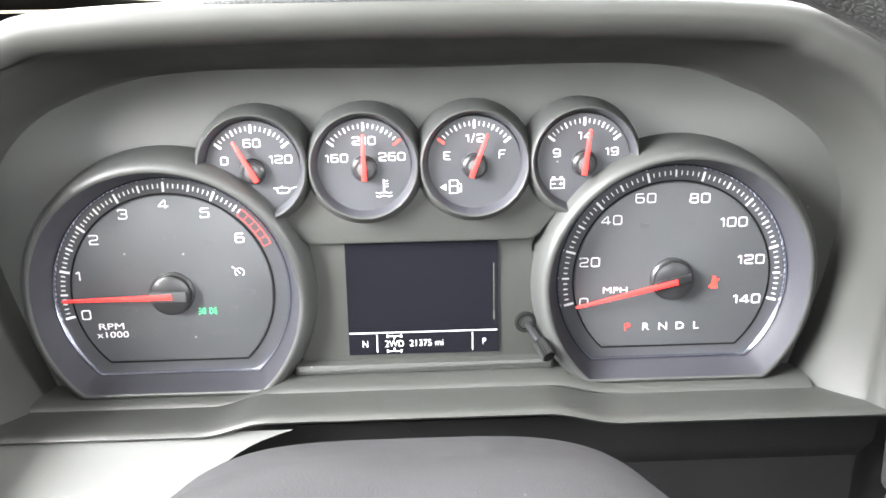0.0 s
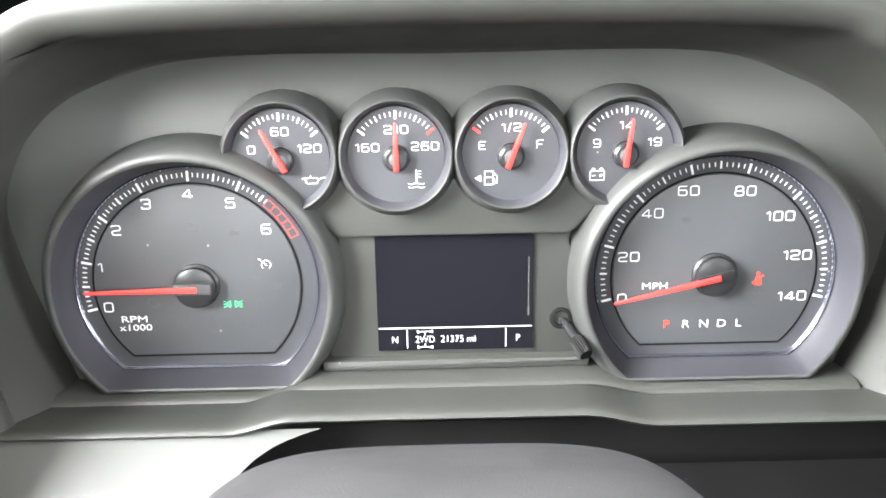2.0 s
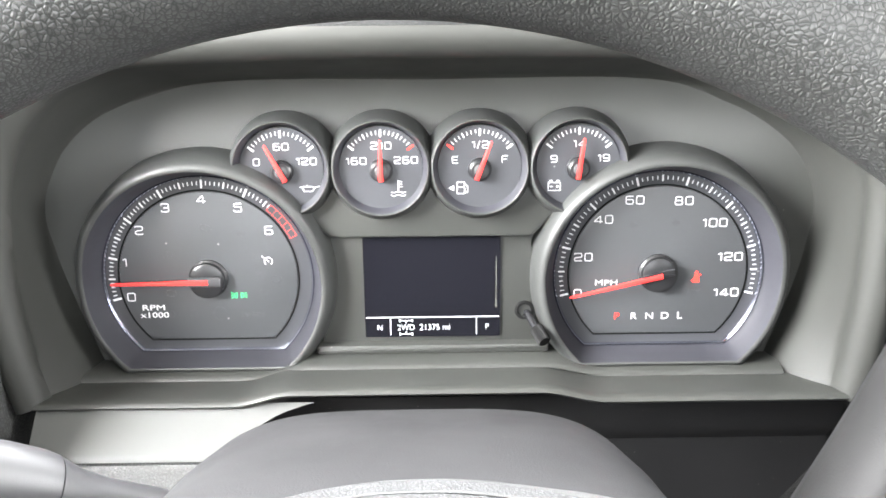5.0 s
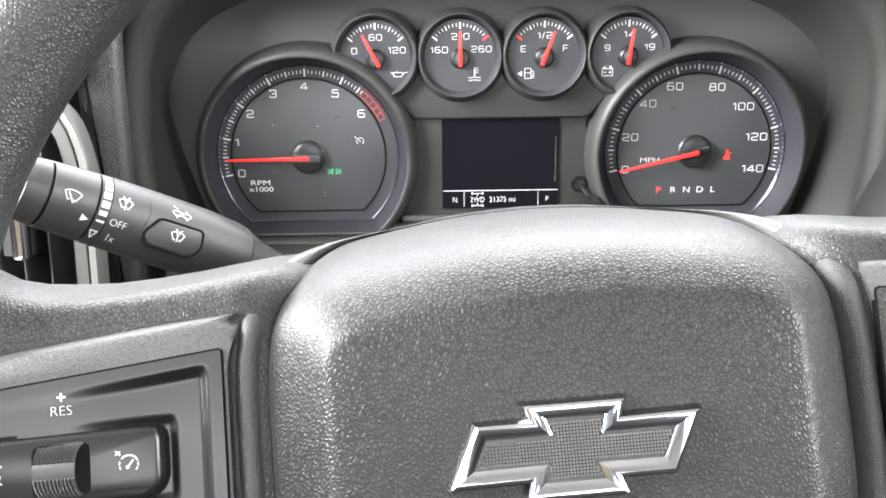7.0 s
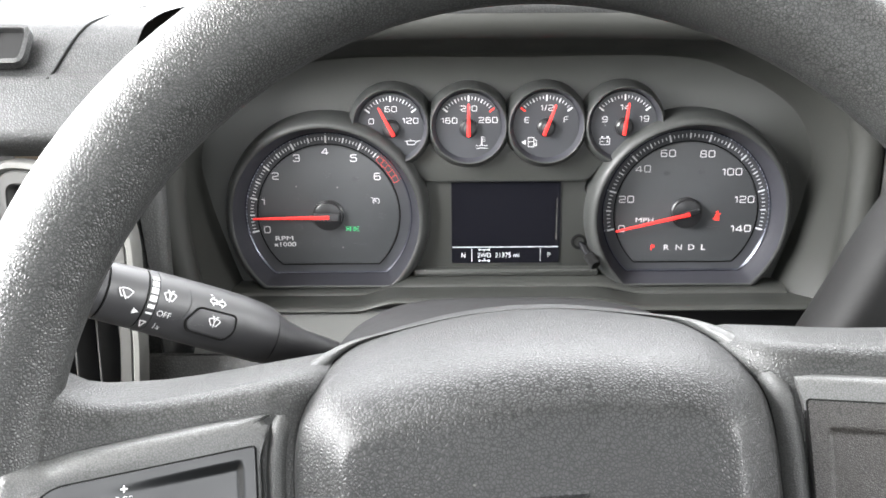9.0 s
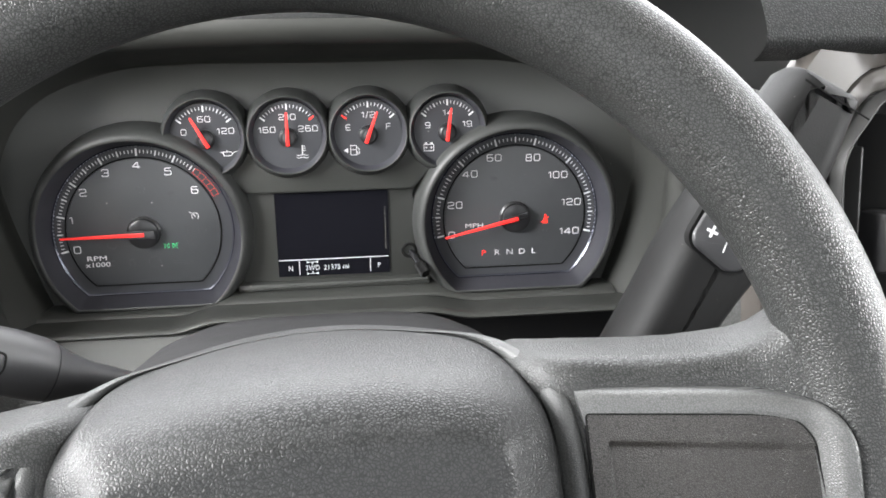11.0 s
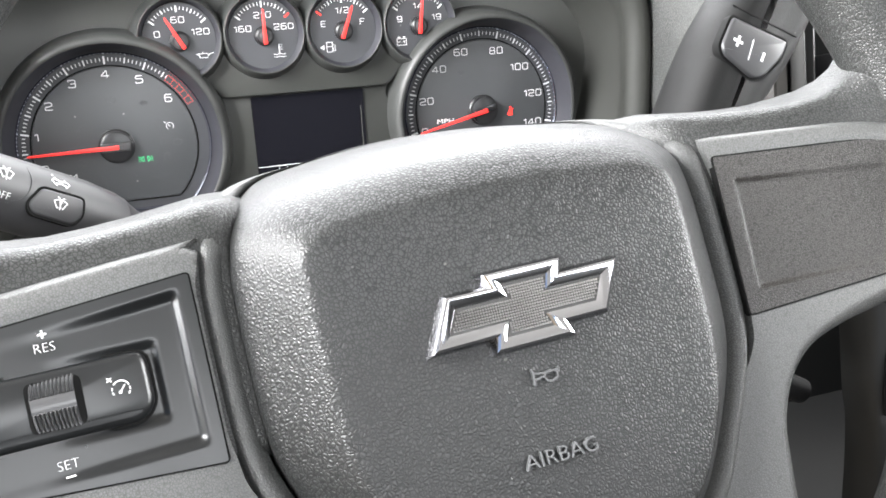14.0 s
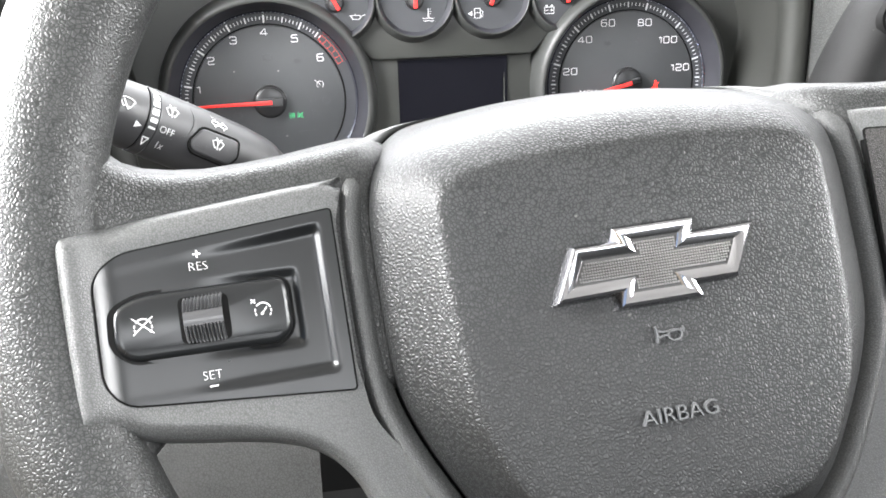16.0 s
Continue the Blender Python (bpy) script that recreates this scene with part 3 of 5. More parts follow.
def needle(name, parent, cx, cy, deg, tail, tip, w0, w1, z, hub_r, hub_z0):
    d = Vector((math.cos(radians(deg)), math.sin(radians(deg))))
    s = Vector((-d.y, d.x))
    c = Vector((cx, cy))
    pts = [tuple(c - d * tail - s * w0 * 0.5), tuple(c + d * tip * 0.5 - s * (w0 + w1) / 4), tuple(c + d * tip - s * w1 / 2),
           tuple(c + d * (tip + w1 * 0.4)), tuple(c + d * tip + s * w1 / 2), tuple(c + d * tip * 0.5 + s * (w0 + w1) / 4), tuple(c - d * tail + s * w0 * 0.5)]
    part("needle_hub", turned([(hub_r * 1.12, hub_z0), (hub_r * 1.12, hub_z0 + 1.2), (hub_r, hub_z0 + 2), (hub_r, z - 1.2), (hub_r * 0.82, z - 0.4)], cx, cy, 32), HUBM, parent, "black needle hub")
    part(name, prism(pts, z, z + 1.3, 0.35), NEEDLE, parent, "red pointer")


def gauge_large(cluster, name, cx, label):
    cy = 33
    face = part(name, loft([at(dcurve(cx, cy, 54, 39.2), -2), at(dcurve(cx, cy, 54, 39.2), 0)]), FACE, cluster, label)
    def lean(r, d, z, k):
        """The bezel stands further out towards its top."""
        return [(x, y, z + k * (0.12 if y > 33 else -0.02) * (y - 33)) for x, y in dcurve(cx, cy, r, d)]
    part("bezel", loft([lean(*q) for q in ((68.4, 52, -5, 0), (67.4, 51, 2, 0.4), (66.0, 49.4, 8, 0.9), (64.5, 47.7, 11.8, 1), (62.8, 46.2, 13.8, 1), (61.2, 45.1, 14.4, 1), (60.2, 44.3, 13.8, 1))], cap0=False, cap1=False), BEZEL, face, "dark grey rounded bezel", 60)
    part("dial_wall", loft([lean(*q) for q in ((60.25, 44.35, 13.8, 1), (58.8, 43.2, 9, 0.9), (56.5, 41.1, 3.4, 0.5), (54.6, 39.6, 0.3, 0))], cap0=False, cap1=False), WALL, face, "satin sloping wall", 60)
    part("dial_ring", loft([at(dcurve(cx, cy, r, d), z) for r, d, z in ((55.2, 40.2, 0.2), (55.0, 40.0, 2.0), (54.4, 39.5, 2.3), (53.7, 38.9, 1.2), (53.5, 38.8, 0.2))], cap0=False, cap1=False), RING, face, "thin bright ring", 60)
    part("dial_plate", prism(dcurve(cx, cy, 46.4, 33.4), 0, 0.7, 0.5), PLATE, face, "charcoal inner plate")
    part("dial_groove", loft([at(dcurve(cx, cy, 47.4, 34.4), 0.05), at(dcurve(cx, cy, 47.4, 34.4), 0.25), at(dcurve(cx, cy, 46.6, 33.6), 0.25), at(dcurve(cx, cy, 46.6, 33.6), 0.05)], cap0=False, cap1=False), GAP, face)
    return face


def build_cluster():
    cl = thing("instrument_cluster", CAB, "dark grey instrument cluster with two large and four small white-numbered gauges", "gauge cluster")
    prof = [(-30, -3), (60, -3), (100, -5), (118, -9), (140, -20)]
    part("back_panel", loft([[(x, y, z) for x in (-212, -100, 0, 100, 214)] for y, z in prof], closed=False), PANEL, cl, "matt dark grey panel", 60)
    # plate between the dials
    mid = rounded([(-58, -7), (58, -7), (57, 30), (50, 55), (62, 62), (66, 80), (-66, 80), (-62, 62), (-50, 55), (-57, 30)], [3, 3, 20, 8, 4, 4, 4, 4, 8, 20], 4)
    part("centre_plate", prism(mid, -3, 2.2, 0.8), PANEL, cl, "lighter grey plate round the display")
    brow = rounded([(-52, 55.6), (52, 55.6), (66, 72), (60, 96), (-60, 96), (-66, 72)], 4, 4)
    part("gauge_bridge", prism(brow, -3, 8, 2.0), PANEL, cl, "grey bridge under the small gauges")
    part("apron", loft([[(x, y + 5.5 * (1 - step(62, 90, -x) if x < 0 else 1 - step(58, 92, x)), z) for x in [-182 + 364 * i / 80 for i in range(81)]] for y, z in ((-13.2, -2), (-13.3, 10), (-13.8, 14), (-14.6, 17.4), (-15.6, 19.4), (-16.6, 20), (-17.6, 19.6))], closed=False), PANEL, cl, "stepped apron under the gauges", 50)

    part("display_ledge", prism(rounded(box(122, 5, 0, -5.2), 1.5, 3), -3, 8.5, 1.6), PANEL, cl, "low ledge under the display")

    # rev counter
    cx, cy = -116.4, 33
    tach = gauge_large(cl, "tachometer", cx, "round rev counter marked 0 to 6 with a flat bottom")
    for i in range(66):
        v = i / 10
        deg = 192.8 - 25.7 * v
        if v > 5.65:
            continue
        w, r0, r1 = (1.0, 47.9, 52.4) if i % 10 == 0 else ((0.8, 48.8, 52.1) if i % 5 == 0 else (0.46, 49.6, 51.6))
        bm = bmesh.new()
        tick(bm, cx, cy, r0, r1, deg, w, 0.05, 0.2)
        part("tick", bm, WHITE, tach)
    for r in (48.4, 52.0):
        part("redline_mark", ribbon(arc(cx, cy, r, 48.5, 25.5, 14), 0.2, 0.05, 0.2), REDPRINT, tach)
    for k in range(6):
        bm = bmesh.new()
        tick(bm, cx, cy, 48.4, 52.0, 48.3 - k * 4.5, 0.22, 0.05, 0.2)
        part("redline_mark", bm, REDPRINT, tach)
    for i, (x, y) in enumerate(((-157.6, 23.3), (-159.1, 42.3), (-150.0, 59.4), (-135.6, 71.1), (-117.0, 75.4), (-98.6, 70.8), (-83.6, 58.6))):
        numeral(str(i), 4.7, x, y, 0.8, tach)
    part("unit_text", letters("RPM", 3.0, -146.6, 17.3, 0.85, 1.55, 0.08, thin=0.0), WHITE, tach)
    part("unit_text", letters("x1000", 3.0, -146.4, 13.2, 0.85, 1.4, 0.08, thin=0.0), WHITE, tach)
    needle("needle", tach, cx, cy, 180.8, 1.2, 48.5, 2.6, 1.1, 7.0, 9.2, 0.7)
    part("hub_cap", prism([(cx - 9, cy - 2.4), (cx + 7.6, cy - 2.4), (cx + 7.6, cy + 2.4), (cx - 9, cy + 2.4)], 6.0, 8.0, 0.4), HUBCAP, tach, "grey needle cap")
    # lit and unlit warning lamps of the rev counter
    bm = ribbon(arc(-84.8, 42.0, 2.1, -50, 230), 0.34, 0.72, 0.85)
    ribbon([(-84.6, 41.6), (-85.9, 43.2)], 0.36, 0.72, 0.85, bm)
    ribbon([(-88.2, 44.9), (-86.9, 43.9)], 0.36, 0.72, 0.85, bm)
    part("cruise_icon", bm, WHITE, tach, "white cruise lamp")
    bm = bmesh.new()
    for s in (-1, 1):
        ribbon(arc(-101.2 + s * 1.2, 23.6, 1.3, 90, -90) if s > 0 else arc(-101.2 + s * 1.2, 23.6, 1.3, 90, 270), 0.2, 0.72, 0.85, bm)
        ribbon([(-101.2 + s * 1.1, 22.2), (-101.2 + s * 1.1, 25.0)], 0.2, 0.72, 0.85, bm)
        for k in (-1, 0, 1):
            ribbon([(-101.2 + s * 3.0, 23.6 + k * 1.0), (-101.2 + s * 4.2, 23.6 + k * 1.5)], 0.18, 0.72, 0.85, bm)
    part("lamp_icon", bm, GREENLAMP, tach, "green side-lamp telltale")
    part("unlit_text", letters("BRAKE", 2.6, -94.5, 12.6, 0.75, 1.1, 0.05), GHOST, tach)
    part("unlit_icon", stroke(circle(-112, 13.5, 3.4, 20), 0.6, 0.72, 0.78, closed=True), GHOST, tach)
    def unlit(kind, x, y):
        if kind == "engine":
            bm = ribbon([(x - 2.4, y - 1.2), (x - 1, y - 1.2), (x - 0.4, y - 1.9), (x + 1.6, y - 1.9), (x + 1.6, y - 1), (x + 2.6, y - 1), (x + 2.6, y + 1), (x + 1.6, y + 1), (x + 0.8, y + 1.7), (x - 1.8, y + 1.7), (x - 2.4, y + 0.8)], 0.5, 0.72, 0.78, closed=True)
        elif kind == "slip":
            bm = ribbon(bend([(x - 1.8, y - 2), (x - 0.6, y - 0.8), (x - 1.8, y + 0.4), (x - 0.8, y + 1.4)], 0.6), 0.5, 0.72, 0.78)
            ribbon(bend([(x + 1.0, y - 2), (x + 2.2, y - 0.8), (x + 1.0, y + 0.4), (x + 2.0, y + 1.4)], 0.6), 0.5, 0.72, 0.78, bm)
            prism(rounded(box(3.6, 1.2, x, y + 2), 0.4, 2), 0.72, 0.78, bm=bm)
        elif kind == "tyre":
            bm = ribbon(arc(x, y, 2.1, -50, 230, 14), 0.5, 0.72, 0.78)
            ribbon([(x, y - 0.7), (x, y + 1.2)], 0.6, 0.72, 0.78, bm)
            ribbon([(x - 1.4, y - 2), (x + 1.4, y - 2)], 0.5, 0.72, 0.78, bm)
        else:
            bm = prism([(x - 2.6, y), (x - 0.2, y + 2.2), (x - 0.2, y + 1), (x + 2.4, y + 1), (x + 2.4, y - 1), (x - 0.2, y - 1), (x - 0.2, y - 2.2)], 0.72, 0.78)
        part("unlit_icon", bm, GHOST, tach)
    for kind, x, y in (("tyre", -138, 13.6), ("slip", -126, 13.2), ("engine", -137, 25), ("slip", -90, 33.5), ("engine", -81.5, 32.0), ("slip", -89, 23.6), ("tyre", -137, 46), ("engine", -116, 60), ("arrow", -98, 57), ("tyre", -91, 44)):
        unlit(kind, x, y)

    # speedometer
    cx = 118.2
    sp = gauge_large(cl, "speedometer", cx, "round speedometer marked 0 to 140 with a flat bottom")
    for i in range(71):
        v = i * 2
        deg = 193.5 - 207 / 140 * v
        w, r0, r1 = (1.0, 47.9, 52.4) if v % 20 == 0 else ((0.78, 48.8, 52.1) if v % 10 == 0 else (0.46, 49.6, 51.6))
        bm = bmesh.new()
        tick(bm, cx, cy, r0, r1, deg, w, 0.05, 0.2)
        part("tick", bm, WHITE, sp)
    for v, (x, y) in zip(range(0, 141, 20), ((76.5, 22.2), (78.9, 42.1), (88.7, 62.2), (104.3, 72.2), (129.6, 71.6), (146.2, 59.8), (155.6, 41.4), (154.8, 21.8))):
        numeral(str(v), 4.6, x, y, 0.8, sp)
    part("unit_text", letters("MPH", 3.0, 91.4, 28.0, 0.85, 1.45, thin=0.012), WHITE, sp)
    for ch, x in zip("PRNDL", (97.8, 106.8, 115, 123.3, 131.2)):
        part("gear_letter", letters(ch, 3.7, x, 9.2, 0.85, 1.2, thin=0.02), REDLAMP if ch == "P" else WHITE, sp)
    needle("needle", sp, cx, cy, 193.2, 1.2, 47.5, 2.6, 1.1, 7.0, 9.2, 0.7)
    part("hub_cap", prism(rounded([(cx - 8, cy - 3.6), (cx + 8, cy + 0.4), (cx + 7.2, cy + 4.4), (cx - 8.8, cy + 0.6)], 0.6, 2), 6.0, 7.6, 0.4), GLOSSBLK, sp, "black needle cap")
    bm = prism(circle(138.6, 32.8, 0.8, 12), 0.72, 0.85)
    prism([(136.9, 27.6), (140.3, 27.6), (139.6, 31.6), (137.8, 31.6)], 0.72, 0.85, bm=bm)
    stroke([(136.2, 28.4), (140.8, 32.0)], 0.5, 0.72, 0.9, bm)
    part("belt_icon", bm, REDLAMP, sp, "red seat-belt lamp")
    part("unlit_text", letters("PARK", 2.6, 137, 22.5, 0.75, 1.1, 0.05), GHOST, sp)
    for x, y in ((104, 59), (126, 60)):
        part("unlit_icon", prism([(x - 2.4, y), (x, y + 2.2), (x, y + 1), (x + 2.4, y + 1), (x + 2.4, y - 1), (x, y - 1), (x, y - 2.2)], 0.72, 0.78), GHOST, sp)

    # four small gauges
    small = [("oil_pressure_gauge", -73.2, ("0", "60", "120"), 118, None), ("coolant_gauge", -24.3, ("160", "210", "260"), 90, "hi"),
             ("fuel_gauge", 24.4, ("E", "1/2", "F"), 69, "lo"), ("battery_gauge", 73.1, ("9", "14", "19"), 83, None)]
    for name, gx, nums, deg, red in small:
        gy = 91.2
        def clear(bm):
            """Stops a small gauge at the big dial that stands in front of it."""
            for c in (Vector((-116.4, 33)), Vector((118.2, 33))):
                for v in bm.verts:
                    q = Vector((v.co.x, v.co.y)) - c
                    if q.length < 64.2:
                        q = c + q.normalized() * 64.2
                        v.co.x, v.co.y = q.x, q.y
            return bm
        face = part(name, clear(prism(circle(gx, gy + 1.3, 20.6, 56), -2, 11)), FACE, cl, "small round gauge with white marks")
        rings = [(28.4, -0.6, -3), (27.0, -0.2, 6), (25.4, 0.3, 11), (24.4, 0.7, 14.4), (23.8, 0.8, 15.8), (23.3, 0.9, 16.2), (22.8, 1.0, 15.6)]
        part("bezel", clear(loft([at(circle(gx, gy + 0.6 + o, r, 64), z) for r, o, z in rings], cap0=False, cap1=False)), BEZEL, face, "rounded grey bezel", 60)
        part("cup", clear(loft([at(circle(gx, gy + o, r, 64), z) for r, o, z in ((22.85, 1.6, 15.6), (21.6, 1.7, 12.8), (20.4, 1.9, 9.6))], cap0=False, cap1=False)), WALL, face, "satin sloping wall", 60)
        for i in range(17):
            a = 142.5 - 105 * i / 16
            w, r0, r1 = (0.95, 16.6, 20.2) if i % 8 == 0 else ((0.65, 17.4, 19.9) if i % 4 == 0 else (0.4, 17.8, 19.7))
            bm = bmesh.new()
            tick(bm, gx, gy, r0, r1, a, w, 11.05, 11.2)
            part("tick", bm, REDLAMP if (red == "hi" and i == 16) or (red == "lo" and i == 0) else WHITE, face)
        for s, (x, y) in zip(nums, ((-12.2, 4.7), (0.2, 12.2), (12.3, 4.9))):
            numeral(s, 3.6, gx + x, gy + y, 11.05, face, 0.10)
        needle("needle", face, gx, gy, deg, 4.8, 15.2, 2.2, 1.2, 15.4, 5.2, 11.0)
        part("hub_cap", turned([(3.0, 14.4), (3.0, 15.0), (2.4, 15.3)], gx, gy, 28), HUBCAP, face, "grey needle cap")
    oil, cool, fuel, batt = [next(o for o in cl.children if o.name == n[0]) for n in small]
    z0, z1 = 11.05, 11.2
    bm = ribbon([(-64.8, 83.2), (-63.6, 83.2), (-62.8, 81), (-58.6, 81), (-57.2, 83), (-54.8, 83.6)], 0.32, z0, z1)
    ribbon([(-62.8, 81), (-63.2, 83.4), (-58.4, 83.4), (-57.6, 82.2)], 0.32, z0, z1, bm)
    ribbon([(-61, 83.4), (-61, 84.4)], 0.32, z0, z1, bm)
    part("oil_icon", bm, WHITE, oil, "white oil-can mark")
    bm = ribbon([(-16, 80.6), (-16, 86)], 0.55, z0, z1)
    for k in range(3):
        ribbon([(-16, 85.4 - k * 1.3), (-14, 85.4 - k * 1.3)], 0.28, z0, z1, bm)
    for yy in (80.2, 78.6):
        ribbon([(-19.6, yy), (-18.2, yy - 0.5), (-16.8, yy), (-15.2, yy), (-13.8, yy - 0.5), (-12.4, yy)], 0.28, z0, z1, bm)
    part("coolant_icon", bm, WHITE, cool, "white thermometer mark")
    bm = ribbon([(13.2, 79), (13.2, 84.8), (16.8, 84.8), (16.8, 79)], 0.32, z0, z1, closed=True)
    ribbon([(13.2, 82.2), (16.8, 82.2)], 0.28, z0, z1, bm)
    ribbon([(16.8, 84), (18.4, 82.8), (18.4, 79.6), (17.4, 79.6), (17.4, 81.4)], 0.28, z0, z1, bm)
    prism([(9.0, 81.8), (11.6, 80.3), (11.6, 83.3)], z0, z1, bm=bm)
    part("fuel_icon", bm, WHITE, fuel, "white fuel-pump mark")
    bm = ribbon([(58.4, 80), (64.4, 80), (64.4, 84), (58.4, 84)], 0.32, z0, z1, closed=True)
    for a, b, w, h in ((59.7, 84.8, 1.3, 0.8), (63.1, 84.8, 1.3, 0.8), (59.8, 82, 1.4, 0.4), (63, 82, 1.4, 0.4), (63, 82, 0.4, 1.4)):
        prism(box(w, h, a, b), z0, z1, bm=bm)
    part("battery_icon", bm, WHITE, batt, "white battery mark")

    # driver display
    scr = part("driver_display", prism(box(71, 54.6, 0, 27.4), 2.2, 3.4), GLASS, cl, "dark display with a lit status line")
    part("display_rule", bars([(0, 11.0, 70, 0.4), (-22.2, 5.6, 0.3, 9), (23.1, 5.6, 0.3, 9)], 3.42, 3.5), LCD, scr)
    part("scroll_bar", bars([(33.4, 30, 0.35, 28), (33.4, 18.4, 0.7, 4)], 3.42, 3.5), GREYICON, scr)
    for s, x, h in (("N", -27.8, 3.3), ("2WD", -14.0, 3.3), ("21375 mi", 1.2, 3.3), ("P", 28.8, 3.3)):
        part("readout", letters(s, h, x, 5.4, 3.42, 0.92 if len(s) > 3 else 0.85, 0.05), LCD, scr)
    bm = bmesh.new()
    for yy in (9.2, 1.6):
        stroke([(-16.8, yy), (-11.2, yy)], 0.3, 3.42, 3.5, bm)
        for xx in (-17.2, -10.8):
            stroke([(xx, yy - 0.5), (xx, yy + 0.5)], 0.7, 3.42, 3.5, bm)
        stroke([(-14.0, yy), (-14.0, yy + (-1.6 if yy > 5 else 1.6))], 0.4, 3.42, 3.5, bm)
    part("axle_icon", bm, LCD, scr)

    # trip reset stem
    stem = part("reset_stem", tube([(48.5, 14, -2), (52, 9.6, 8), (56, 4.6, 17)], [2.0, 2.0, 2.0], 14), GLOSSBLK, cl, "slim black reset stem")
    part("stem_collar", turned([(5.2, -3), (5.2, 2.8), (4.6, 3.4), (3.4, 3.4), (3.2, 1.0)], 48.5, 14, 28), GAP, stem)
    bm = bmesh.new()
    d = Vector((4, -5, 9)).normalized()
    c0 = Vector((55, 5.8, 15))
    star = []
    for i in range(40):
        star.append(3.4 if i % 2 else 3.0)
    sd = d.cross(Vector((0, 0, 1))).normalized()
    up = sd.cross(d)
    loops = []
    for f, k in ((-3.5, 0.85), (-3, 1.08), (5.5, 1.08), (6.4, 0.9)):
        loops.append([c0 + d * f + k * star[i] * (math.cos(2 * math.pi * i / 40) * sd + math.sin(2 * math.pi * i / 40) * up) for i in range(40)])
    part("knurled_knob", loft(loops, bm=bm), LEVER, stem, "knurled dark grey knob")
    return cl


cluster = build_cluster()


# ---- steering column ----
WHEEL = Matrix.Translation((-0.006, -0.345, 0.020)) @ Matrix.Rotation(radians(67), 4, "X")


def build_column():
    col = thing("steering_column", WHEEL, "dark grey dusty steering column shroud behind the wheel", "steering column")

    def section(w, top, h, bottom=-60):
        out = []
        for i in range(49):
            a = math.pi * i / 48
            out.append((w * math.copysign(abs(math.cos(a)) ** 0.52, math.cos(a)), top * max(0.0, math.sin(a)) ** 0.52, h))
        return out + [(-w * 0.9, bottom, h), (w * 0.9, bottom, h)]
    part("upper_shroud", loft([section(w, t, h) for w, t, h in ((90, 78, -215), (90.5, 82, -209), (90.5, 84, -203), (90, 84, -192), (90, 80, -150), (90, 70, -100), (88, 60, -70), (84, 55, -64))]), SHROUD, col, "dusty moulded shroud", 60)
    part("lower_shroud", loft([[(x * k, y * k - 62, h) for x, y in rounded(box(150, 90), 30, 6)] for k, h in ((1.0, -215), (1.0, -90), (0.9, -62))]), SHROUD, col, "lower shroud half", 60)
    return col


column = build_column()


# ---- steering wheel ----
RIMC = WHEEL @ Matrix.Translation((-0.001, 0.018, 0)) @ Matrix.Rotation(radians(3.8), 4, "Z")


